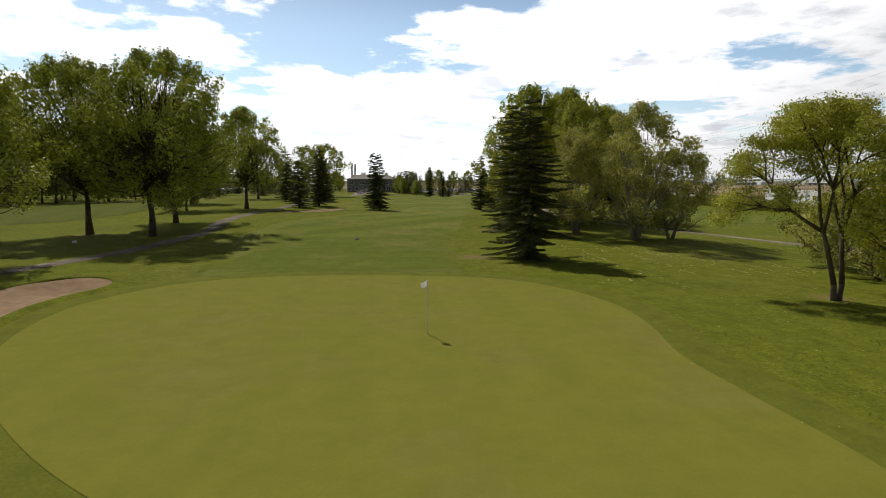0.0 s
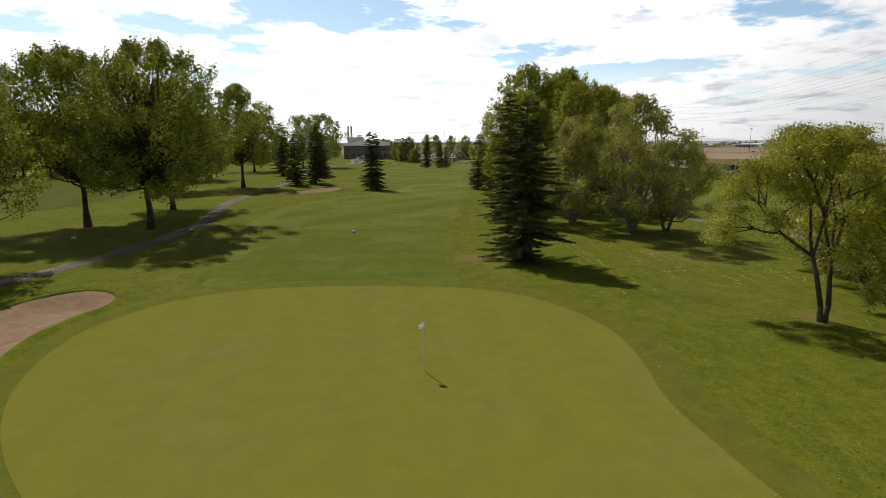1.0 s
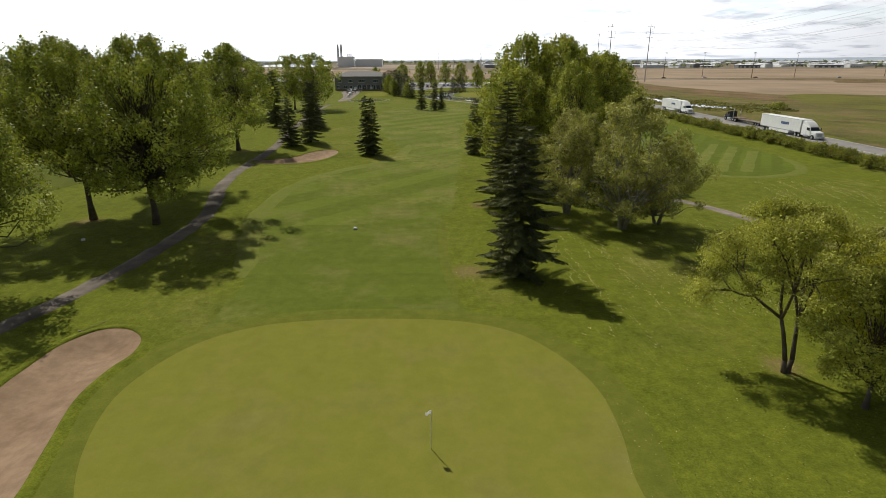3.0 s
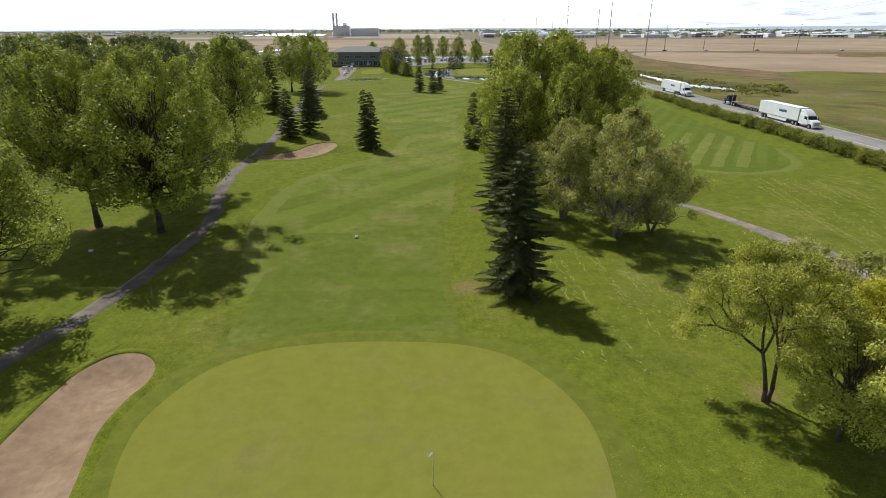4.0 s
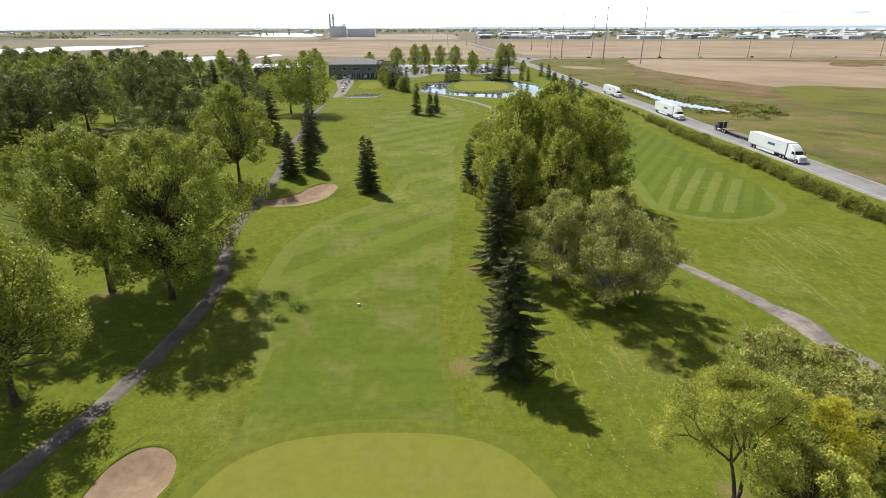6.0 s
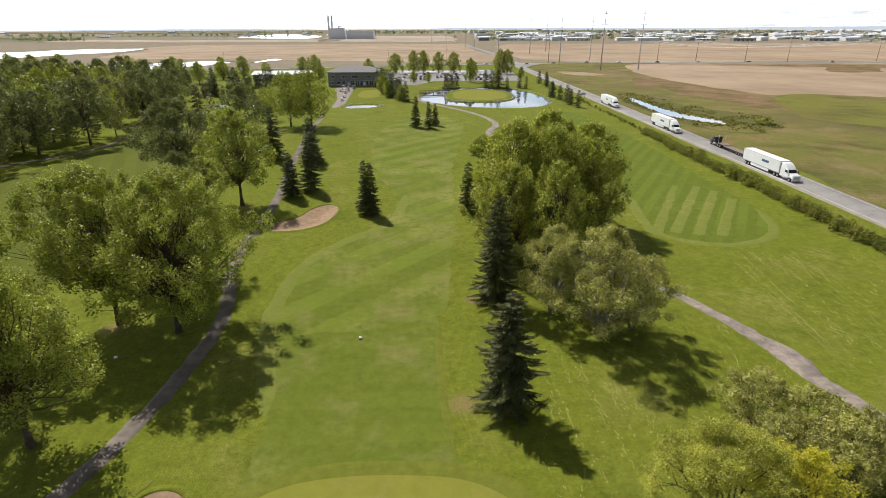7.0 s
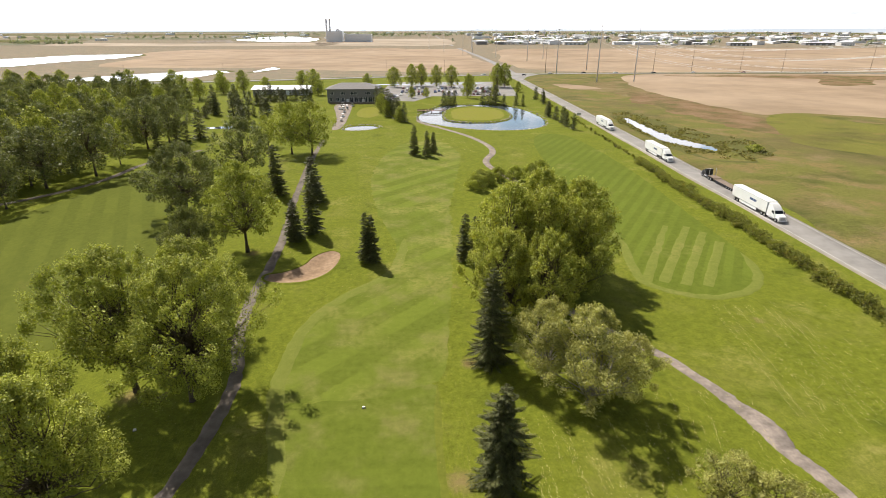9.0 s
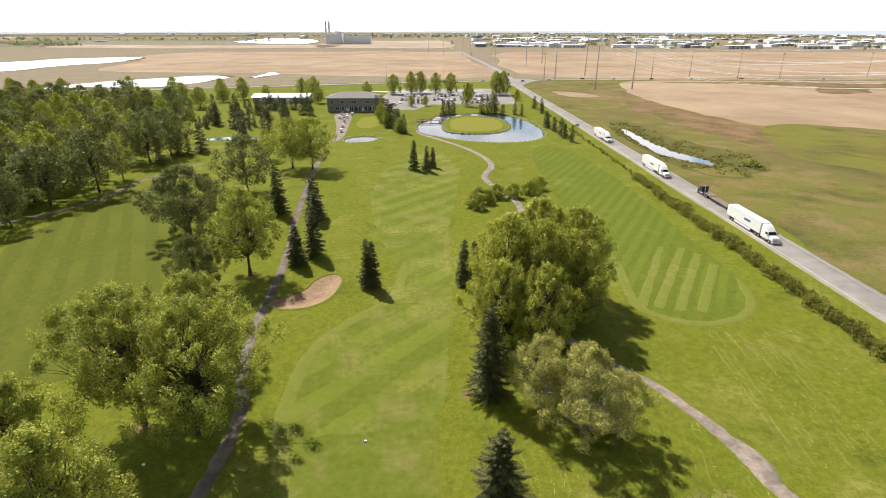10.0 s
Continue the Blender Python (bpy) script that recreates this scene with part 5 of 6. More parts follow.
# ---- clubhouse ----
def window_unit(parent, x, y, z, w, h, mat_frame, bars=1):
    """A window on a wall that faces -y: frame, sill and panes."""
    u = part("window", Geo().box(x - w / 2 - 0.1, y - 0.07, z - 0.1, x + w / 2 + 0.1, y + 0.05, z + h + 0.1), mat_frame, parent)
    part("sill", Geo().box(x - w / 2 - 0.18, y - 0.18, z - 0.2, x + w / 2 + 0.18, y, z - 0.1), mat_frame, u)
    for b in range(bars + 1):
        a = x - w / 2 + (w / (bars + 1)) * b
        part("pane", Geo().box(a + 0.05, y - 0.10, z, a + w / (bars + 1) - 0.05, y - 0.06, z + h), M_GLASS, u)
    return u


club = tagged(new("clubhouse"), "grey two-storey clubhouse with a low hipped roof", "building")
x0, x1, y0, y1, eave = -64.0, -31.0, 360.0, 378.0, 8.8
part("wall", Geo().box(x0, y0, -0.5, x1, y1, eave), M_GREY, club, "grey lapped siding")
for k in range(1, 22):
    part("siding_board", Geo().box(x0 - 0.03, y0 - 0.04, k * 0.40 + 0.0, x1 + 0.03, y0 + 0.02, k * 0.40 + 0.37), M_GREY, club)
roof = Geo().add([(x0 - 1.2, y0 - 1.2, eave), (x1 + 1.2, y0 - 1.2, eave), (x1 + 1.2, y1 + 1.2, eave), (x0 - 1.2, y1 + 1.2, eave), (x0 + 8, (y0 + y1) / 2, 12.0), (x1 - 8, (y0 + y1) / 2, 12.0),
                  (x0 - 1.2, y0 - 1.2, eave - 0.35), (x1 + 1.2, y0 - 1.2, eave - 0.35), (x1 + 1.2, y1 + 1.2, eave - 0.35), (x0 - 1.2, y1 + 1.2, eave - 0.35)],
                 [(0, 1, 5, 4), (1, 2, 5), (2, 3, 4, 5), (3, 0, 4), (0, 6, 7, 1), (1, 7, 8, 2), (2, 8, 9, 3), (3, 9, 6, 0), (6, 9, 8, 7)])
part("roof", roof, M_ROOF, club, "dark grey shingled roof")
for wx, ww, bars in ((-61, 2.0, 1), (-54, 2.8, 2), (-47, 4.2, 3), (-38, 3.2, 2)):
    window_unit(club, wx, y0 - 0.02, 5.3, ww, 1.5, M_WHITE, bars)
for wx, ww in ((-62, 1.6), (-57.5, 2.0), (-54, 1.8)):
    window_unit(club, wx, y0 - 0.02, 1.4, ww, 1.8, M_WHITE, 1)
for wx in (-48.5, -45.5, -42.5, -39.5, -36.5, -33.5):
    window_unit(club, wx, y0 - 0.02, 0.7, 2.3, 2.9, M_WHITE, 1)
for wx in (-51, -41):
    d = part("door", Geo().box(wx - 0.9, y0 - 0.16, 0, wx + 0.9, y0, 2.5), M_WHITE, club, "white glazed double door")
    part("handle", Geo().tube([(wx, y0 - 0.22, 0.9), (wx, y0 - 0.22, 1.3)], [0.03, 0.03], 6), M_STEEL, d)
part("terrace", Geo().box(x0 + 2, y0 - 6, -0.2, x1, y0 - 0.05, 0.25), M_STONE, club, "pale stone terrace")
part("railing", Geo().box(x0 + 2, y0 - 6.0, 0.25, x1, y0 - 5.9, 1.2), M_WOOD, club, "brown slatted railing")

shed = tagged(new("maintenance_shed"), "long low shed with a white metal roof", "building")
part("wall", Geo().box(-126, 407, -0.3, -86, 424, 3.9), M_GREY, shed)
part("roof", Geo().profile_x([(405.8, 3.85), (405.8, 4.1), (415.5, 6.1), (425.2, 4.1), (425.2, 3.85), (415.5, 5.8)], -127, -85), M_METALROOF, shed, "white ribbed metal roof")
for k in range(16):
    part("roof_rib", Geo().profile_x([(405.8, 4.1), (405.8, 4.18), (415.5, 6.18), (415.5, 6.1)], -126.6 + k * 2.75, -126.45 + k * 2.75), M_METALROOF, shed)
for k in range(4):
    part("door", Geo().box(-122 + k * 10, 406.9, 0, -117.5 + k * 10, 407.05, 3.2), M_WHITE, shed, "white roll-up door")

# cart yard and car park surfaces
lay("cart_yard", rounded([(-56, 356), (-48, 356), (-45, 330), (-43, 300), (-41.8, 278), (-42.5, 262), (-46, 262), (-48, 290), (-53, 320), (-57, 340)], 4), 6, 0.05, M_PATH_PALE, "pale gravel cart yard before the clubhouse", "yard")
lay("car_park", np.array([(-28, 372), (-8, 366), (4, 395), (66, 395), (72, 470), (70, 505), (-30, 505), (-34, 440), (-30, 400)]), 12, 0.05, M_ROAD, "grey asphalt car park", "car park")
structure("water_strip", sheet_mesh("water_strip", rounded([(-42, 478), (-10, 481), (30, 484), (50, 490), (50, 496), (30, 491), (-10, 488), (-42, 485)], 4), 20, lambda x, y: np.full(np.shape(x), 0.09), M_WATER), "long strip of shining water behind the car park", "water")


def car(colour, label, longer=0.0):
    c = tagged(new("car"), label, "car")
    L = 4.6 + longer
    body = part("body", Geo().profile_x([(-L / 2, 0.35), (-L / 2, 0.75), (-L / 2 + 0.15, 0.88), (-L / 4, 0.98), (L / 2 - 0.4, 1.0), (L / 2, 0.85), (L / 2, 0.35)], -0.88, 0.88), colour, c, "", False, 0.06)
    part("cabin", Geo().profile_x([(-L / 4 + 0.05, 0.97), (-L / 4 + 0.75, 1.45), (L / 4 + 0.2, 1.48), (L / 2 - 0.45, 1.0)], -0.76, 0.76), colour, c, "", False, 0.05)
    part("windscreen", Geo().add([(-0.7, -L / 4 + 0.10, 1.02), (0.7, -L / 4 + 0.10, 1.02), (0.64, -L / 4 + 0.70, 1.44), (-0.64, -L / 4 + 0.70, 1.44), (-0.7, -L / 4 + 0.06, 1.03), (0.7, -L / 4 + 0.06, 1.03), (0.64, -L / 4 + 0.66, 1.46), (-0.64, -L / 4 + 0.66, 1.46)],
                                 [(0, 3, 2, 1), (4, 5, 6, 7), (0, 1, 5, 4), (1, 2, 6, 5), (2, 3, 7, 6), (3, 0, 4, 7)]), M_GLASS, c)
    for s in (-1, 1):
        part("side_window", Geo().profile_x([(-L / 4 + 0.45, 1.06), (-L / 4 + 0.8, 1.38), (L / 4 + 0.1, 1.40), (L / 4 + 0.45, 1.06)], s * 0.775 - 0.01, s * 0.775 + 0.01), M_GLASS, c)
        part("headlight", Geo().box(s * 0.65 - 0.16, -L / 2 - 0.02, 0.62, s * 0.65 + 0.16, -L / 2 + 0.06, 0.76), M_WHITE, c)
        for yy in (-L / 2 + 0.85, L / 2 - 0.85):
            wh = part("wheel", Geo().disc((s * 0.80, yy, 0.33), 0.33, 0, 0.22), M_RUBBER, c, "", True)
            part("rim", Geo().disc((s * 0.915, yy, 0.33), 0.2, 0, 0.02, 10), M_SILVER, wh)
    return c


cars = [car(M_WHITE, "white car parked on asphalt"), car(M_SILVER, "silver car parked on asphalt"), car(M_BLACK, "black car parked on asphalt"), car(M_RED, "dark red car parked on asphalt"), car(M_BLUE, "blue sport utility car parked on asphalt", 0.3)]
rng = np.random.default_rng(9)
spots = []
for row_y in (402, 419, 425, 442, 448):
    for k in range(24):
        x = -18 + k * 3.1 + 0.2 * rng.normal()
        if rng.uniform() < 0.62 and not (24 < x < 33 and row_y < 410):
            spots.append((x, row_y + 0.3 * rng.normal(), 180 * int(rng.integers(2))))
for i in range(6):
    spots.append((-25 + 0.6 * i, 376 + 4.0 * i, 80))
firsts = spots[:5]
for c, (x, y, a) in zip(cars, firsts):
    c.matrix_basis = pose(x, y, 0.06, 0, 0, a)
    tagged(c, group="cars in the car park")
for x, y, a in spots[5:]:
    copy_thing(cars[int(rng.integers(5))], pose(x, y, 0.06, 0, 0, a + 3 * rng.normal()))
for x, y, a, k in ((101, 572, 90, 2), (132, 590, 88, 1), (170, 599, 92, 2), (205, 599, 92, 0), (245, 596, 92, 2), (290, 599, 90, 0), (345, 598, 92, 3), (430, 590, 94, 1), (60, 578, -84, 0), (20, 572, 95, 2), (-120, 538, 100, 1)):
    c = copy_thing(cars[k], pose(x, y, 0.25, 0, 0, a))
    tagged(c, cars[k]["label"].replace("parked on asphalt", "driving along the highway"), "car", "cars on the highway")

cart = tagged(new("golf_cart"), "white golf cart with a flat canopy", "golf cart")
part("body", Geo().profile_x([(-1.15, 0.3), (-1.2, 0.6), (-0.9, 0.8), (-0.5, 0.55), (0.0, 0.5), (0.1, 0.85), (1.1, 0.85), (1.15, 0.35)], -0.58, 0.58), M_WHITE, cart, "", False, 0.04)
part("canopy", Geo().box(-0.62, -0.85, 1.80, 0.62, 0.95, 1.88), M_WHITE, cart, "", False, 0.03)
part("seat", Geo().box(-0.52, -0.05, 0.84, 0.52, 0.45, 1.0), M_BLACK, cart, "", False, 0.03)
for sx in (-0.55, 0.55):
    for yy, y2 in ((-0.8, -0.72), (0.9, 0.85)):
        part("post", Geo().tube([(sx, yy, 0.7), (sx, y2, 1.82)], [0.02, 0.02], 6), M_STEEL, cart)
    for yy in (-0.8, 0.78):
        part("wheel", Geo().disc((sx, yy, 0.23), 0.23, 0, 0.2), M_RUBBER, cart, "", True)
cart.matrix_basis = pose(-50.5, 337, 0.06, 0, 0, 20)
tagged(cart, group="carts in the yard")
for x, y, a in ((-48.6, 338, 15), (-51.8, 330, 30), (-49.6, 329, 200), (-47.5, 331, 10), (-46.0, 344, 60), (-52.5, 346, 90), (-47.5, 318, 0), (-45.8, 300, 170), (-44.6, 285, 185)):
    copy_thing(cart, pose(x, y, 0.06, 0, 0, a))

# footbridge and shore stones
M_BRIDGE = plain("red_brown_timber", (0.20, 0.105, 0.08), 0.8, 0.0, 0.3)
bridge = tagged(new("footbridge"), "low red-brown wooden footbridge to the island green", "bridge")
part("deck", Geo().box(-8.5, -1.1, 0.35, 8.5, 1.1, 0.5), M_BRIDGE, bridge)
for s in (-1, 1):
    rail = part("rail", Geo().box(-8.5, s * 1.1 - 0.06, 1.2, 8.5, s * 1.1 + 0.06, 1.32), M_BRIDGE, bridge)
    for k in range(10):
        part("post", Geo().box(-8.4 + k * 1.86, s * 1.1 - 0.07, 0.4, -8.25 + k * 1.86, s * 1.1 + 0.07, 1.25), M_BRIDGE, rail)
for xx in (-5, 0, 5):
    part("pier", Geo().box(xx - 0.15, -0.9, -1.2, xx + 0.15, 0.9, 0.36), M_BRIDGE, bridge)
bridge.matrix_basis = pose(3.0, 320.5, 0.05, 0, 0, 10)
rng = np.random.default_rng(10)
for name, poly, label in (("island_stones", ISLAND, "grey boulders edging the island green"), ("pond_stones", POND_SMALL, "grey boulders edging the small pond"), ("shore_stones", POND, "scattered grey stones along the pond shore")):
    g = Geo()
    for p, q in zip(poly, np.roll(poly, -1, axis=0)):
        for _ in range(3 if name != "shore_stones" else 2):
            s = rng.uniform()
            c = p + (q - p) * s + rng.normal(size=2) * 0.35
            g.blob((c[0], c[1], -0.25), rng.uniform(0.25, 0.7), rng)
    tagged(new(name, g.mesh(name, M_STONE)), label, "stones", kind="stuff")

# ---- road traffic ----
def wheel_pair(parent, y, r, xs_, label=""):
    for s in xs_:
        w = part("wheel", Geo().disc((s, y, r), r, 0, 0.30 if abs(s) < 1.05 else 0.28, 18), M_RUBBER, parent, label, True)
        part("rim", Geo().disc((s + (0.155 if s > 0 else -0.155), y, r), r * 0.55, 0, 0.03, 12), M_SILVER, w)


def tractor(colour, label, sleeper=True):
    """A long-nosed road tractor; its nose points to -y and its fifth wheel is at the origin."""
    t = tagged(new("truck_tractor"), label, "truck")
    part("chassis", Geo().box(-0.45, -5.2, 0.65, 0.45, 1.0, 0.95), M_BLACK, t, "", False, 0.03)
    part("hood", Geo().profile_x([(-6.1, 0.75), (-6.15, 1.45), (-5.9, 1.7), (-4.3, 1.95), (-4.3, 0.75)], -0.98, 0.98), colour, t, "", False, 0.12)
    part("cab", Geo().profile_x([(-4.4, 0.7), (-4.4, 1.9), (-3.95, 2.75), (-2.9, 2.85), (-2.9, 0.7)], -1.12, 1.12), colour, t, "", False, 0.08)
    if sleeper:
        part("sleeper", Geo().profile_x([(-2.92, 0.7), (-2.92, 2.8), (-1.2, 3.2), (-1.2, 0.7)], -1.15, 1.15), colour, t, "", False, 0.08)
        part("roof_fairing", Geo().profile_x([(-3.9, 2.75), (-3.1, 3.35), (-2.2, 3.85), (-1.15, 3.95), (-1.15, 2.75)], -1.08, 1.08), colour, t, "", False, 0.15)
    part("windscreen", Geo().add([(-1.0, -4.46, 1.95), (1.0, -4.46, 1.95), (0.95, -4.06, 2.68), (-0.95, -4.06, 2.68), (-1.0, -4.38, 1.93), (1.0, -4.38, 1.93), (0.95, -3.96, 2.66), (-0.95, -3.96, 2.66)],
                                 [(0, 1, 2, 3), (7, 6, 5, 4), (0, 4, 5, 1), (1, 5, 6, 2), (2, 6, 7, 3), (3, 7, 4, 0)]), M_GLASS, t)
    part("grille", Geo().box(-0.55, -6.2, 0.85, 0.55, -6.1, 1.5), M_SILVER, t)
    part("bumper", Geo().box(-1.15, -6.35, 0.4, 1.15, -6.05, 0.78), M_SILVER if not sleeper else colour, t, "", False, 0.06)
    for s in (-1, 1):
        part("headlight", Geo().box(s * 0.8 - 0.16, -6.18, 1.0, s * 0.8 + 0.16, -6.05, 1.25), M_WHITE, t)
        d = part("door", Geo().box(s * 1.12 - 0.03, -4.2, 0.95, s * 1.12 + 0.03, -3.0, 2.65), colour, t)
        part("side_window", Geo().profile_x([(-4.15, 1.95), (-3.9, 2.55), (-3.1, 2.6), (-3.1, 1.95)], s * 1.155 - 0.01, s * 1.155 + 0.01), M_GLASS, d)
        part("mirror", Geo().box(s * 1.4 - 0.06, -4.35, 1.9, s * 1.4 + 0.06, -4.2, 2.5), M_BLACK, t)
        part("fender", Geo().profile_x([(-5.75, 1.0), (-5.55, 1.25), (-4.75, 1.25), (-4.45, 0.85), (-4.75, 1.12), (-5.5, 1.12)], s * 1.05 - 0.16, s * 1.05 + 0.16), colour, t)
        part("fuel_tank", Geo().tube([(s * 0.92, -3.9, 0.72), (s * 0.92, -2.2, 0.72)], [0.32, 0.32], 12), M_SILVER, t, "", True)
        part("exhaust_stack", Geo().tube([(s * 1.05, -1.0, 0.9), (s * 1.05, -1.0, 3.6)], [0.08, 0.08], 8), M_SILVER, t, "", True)
    wheel_pair(t, -5.15, 0.52, (-1.0, 1.0))
    for yy in (-0.65, 0.65):
        wheel_pair(t, yy, 0.52, (-1.08, -0.75, 0.75, 1.08))
    return t


def semi_trailer(label):
    """A white box trailer, 16 m long, whose king pin is at the origin."""
    t = tagged(new("semi_trailer"), label, "trailer")
    part("box", Geo().box(-1.29, -0.95, 1.15, 1.29, 15.2, 4.1), M_WHITE, t, "white box sides", False, 0.04)
    part("floor_rail", Geo().box(-1.31, -0.95, 1.10, 1.31, 15.2, 1.26), M_SILVER, t)
    part("top_rail", Geo().box(-1.31, -0.97, 3.98, 1.31, 15.22, 4.05), M_SILVER, t)
    for k in range(15):
        for s in (-1, 1):
            part("side_post", Geo().box(s * 1.30 - 0.012, k * 1.05 - 0.3, 1.3, s * 1.30 + 0.012, k * 1.05 - 0.26, 3.95), M_WHITE, t)
    for s in (-1, 1):
        part("rear_door", Geo().box(s * 0.64 - 0.6, 15.2, 1.2, s * 0.64 + 0.6, 15.26, 4.0), M_WHITE, t)
        part("landing_leg", Geo().box(s * 0.6 - 0.07, 2.2, 0.35, s * 0.6 + 0.07, 2.4, 1.15), M_BLACK, t)
        part("side_skirt", Geo().box(s * 1.24 - 0.02, 3.2, 0.45, s * 1.24 + 0.02, 11.2, 1.12), M_WHITE, t)
        sign = part("painted_sign", Geo().box(s * 1.306 - 0.006, 3.6, 2.45, s * 1.306 + 0.006, 6.6, 3.05), M_BLUE, t, "dark blue illegible lettering as a bar")
    for yy in (12.2, 13.5):
        wheel_pair(t, yy, 0.52, (-1.08, -0.75, 0.75, 1.08))
    part("bogie", Geo().box(-0.5, 11.4, 0.5, 0.5, 14.2, 1.12), M_BLACK, t)
    return t


ROAD_Z = 0.16
tr = tractor(M_WHITE, "white road tractor with a tall sleeper cab")
tl = semi_trailer("long white box trailer behind a tractor on the road")
tr.matrix_basis = pose(87.2, 128.0, ROAD_Z)
tl.matrix_basis = pose(87.2, 128.0, ROAD_Z)
for y in (193.0, 258.0):
    copy_thing(tr, pose(87.2, y, ROAD_Z))
    copy_thing(tl, pose(87.2, y, ROAD_Z))
dark = tractor(M_BLACK, "dark road tractor pulling an empty flatbed", False)
dark.matrix_basis = pose(90.8, 163.0, ROAD_Z, 0, 0, 180)
bed = tagged(new("flatbed_trailer"), "empty low flatbed trailer behind a dark tractor", "trailer")
part("deck", Geo().profile_x([(-1.0, 1.15), (-1.0, 1.3), (2.4, 1.3), (2.9, 0.95), (13.4, 0.95), (13.4, 0.75), (2.7, 0.75), (2.2, 1.1)], -1.28, 1.28), M_WOOD, bed, "grey-brown plank deck")
for s in (-1, 1):
    part("side_rail", Geo().box(s * 1.29 - 0.03, 2.8, 0.72, s * 1.29 + 0.03, 13.4, 0.97), M_BLACK, bed)
for yy in (10.2, 11.4, 12.6):
    wheel_pair(bed, yy, 0.42, (-1.06, -0.75, 0.75, 1.06))
bed.matrix_basis = pose(90.8, 163.0, ROAD_Z, 0, 0, 180)

# ---- poles and wires ----
def tall_pole(x, y, h, arms, label, mat, r=0.55, arm=3.2):
    p = tagged(new("power_pole"), label, "pole")
    part("shaft", Geo().tube([(0, 0, -0.5), (0, 0, h * 0.5), (0, 0, h)], [r, r * 0.75, r * 0.42], 10), mat, p, "", True)
    for z in arms:
        a = part("crossarm", Geo().tube([(-arm, 0, z + 0.5), (0, 0, z), (arm, 0, z + 0.5)], [0.10, 0.18, 0.10], 6), mat, p, "", True)
        for s in (-1, 1):
            part("insulator", Geo().tube([(s * arm, 0, z + 0.45), (s * arm, 0, z - 1.3)], [0.10, 0.10], 6), M_STONE, a, "", True)
    p.matrix_basis = pose(x, y, 0)
    return p


steel = tall_pole(189.3, 502, 48.0, (46.0, 41.5, 37.0), "tall pale grey transmission pole with three crossarms", M_POLE)
for x, y, sc in ((154, 498, 1.0), (187.4, 650, 1.0), (142, 606, 0.95), (189.3, 170, 1.0), (154, 150, 1.0), (150, 830, 1.0), (188, 900, 1.0), (120, 960, 0.9), (96, 1150, 0.9), (70, 1050, 0.8), (40, 1200, 0.9), (108, 1320, 1.0), (10, 1350, 0.9)):
    tagged(copy_thing(steel, pose(x, y, 0) @ Matrix.Scale(sc, 4)), group="transmission line")
wood = tall_pole(250.9, 612, 27.0, (26.0,), "weathered wooden roadside power pole", M_WOOD, 0.28, 1.3)
for x, y in ((297, 619), (345, 606), (392, 606), (505, 623), (620, 612), (130, 606)):
    tagged(copy_thing(wood, pose(x, y, 0)), group="roadside power poles")
for x, y in ((-40, 585), (-190, 535), (20, 588), (-270, 512)):
    tagged(copy_thing(wood, pose(x, y, 0) @ Matrix.Scale(0.55, 4)), group="roadside power poles")


def span(name, a, b, sag, r, label):
    pts = [tuple(np.array(a) + (np.array(b) - np.array(a)) * i / 24 - np.array([0, 0, 4 * sag * (i / 24) * (1 - i / 24)])) for i in range(25)]
    return tagged(new(name, Geo().tube(pts, [r] * 25, 5).mesh(name, M_WIRE, True)), label, "cable", "transmission wires")


for bx, by0, by1 in ((189.3, 502, 170), (154, 498, 150)):
    for level in (44.7, 40.2, 35.7):
        for s in (-3.2, 3.2):
            span("power_cable", (bx + s, by0, level), (bx + s, by1, level), 11.0, 0.04, "bright overhead power cable sagging between steel poles")
    span("earth_wire", (bx, by0, 48.0), (bx, by1, 48.0), 8.0, 0.03, "thin overhead earth wire between steel poles")

road_sign = tagged(new("road_sign"), "grey back of a rectangular road sign on two posts", "sign")
part("panel", Geo().box(-1.2, -0.03, 1.6, 1.2, 0.03, 2.9), M_STEEL, road_sign, "", False, 0.01)
for s in (-0.8, 0.8):
    part("post", Geo().box(s - 0.05, 0.03, -0.1, s + 0.05, 0.13, 2.8), M_WOOD, road_sign)
road_sign.matrix_basis = pose(82.0, 291, 0.0)

# ---- far country ----
plant = tagged(new("power_station"), "pale distant power station with twin chimneys", "building")
for x in (-326, -315):
    part("chimney", Geo().tube([(x, 1935, 0), (x, 1935, 72)], [4.0, 3.4], 12), M_METALROOF, plant, "", True)
part("boiler_house", Geo().box(-323, 1900, 0, -270, 1935, 33), M_METALROOF, plant)
part("turbine_hall", Geo().box(-264, 1905, 0, -176, 1950, 25), M_METALROOF, plant)
for k in range(5):
    part("vent", Geo().box(-290 + k * 3.6, 1905, 33, -288 + k * 3.6, 1908, 41), M_GREY, plant)

plant.location.z = float(rising(1900))

rng = np.random.default_rng(12)
blocks = []
# Pale wall colours take the place of haze lightening the far town.
for mat_r, mat_w, label in ((M_METALROOF, M_WHITE, "low white warehouse on the edge of town"), (M_METALROOF, M_METALROOF, "warehouse in town with walls paled for haze"), (M_METALROOF, M_GREY, "grey commercial building with a pale roof in town")):
    b = tagged(new("warehouse"), label, "building", "town buildings")
    part("wall", Geo().box(-30, -12, 0, 30, 12, 8), mat_w, b)
    part("roof", Geo().profile_x([(-12.6, 7.9), (-12.6, 8.4), (0, 9.6), (12.6, 8.4), (12.6, 7.9)], -30.6, 30.6), mat_r, b)
    for k in range(5):
        part("door", Geo().box(-26 + k * 12, -12.2, 0, -21 + k * 12, -12, 4.5), M_STEEL if mat_w is M_WHITE else M_WHITE, b)
    blocks.append(b)
first = [(430, 1640), (620, 1600), (860, 1540)]
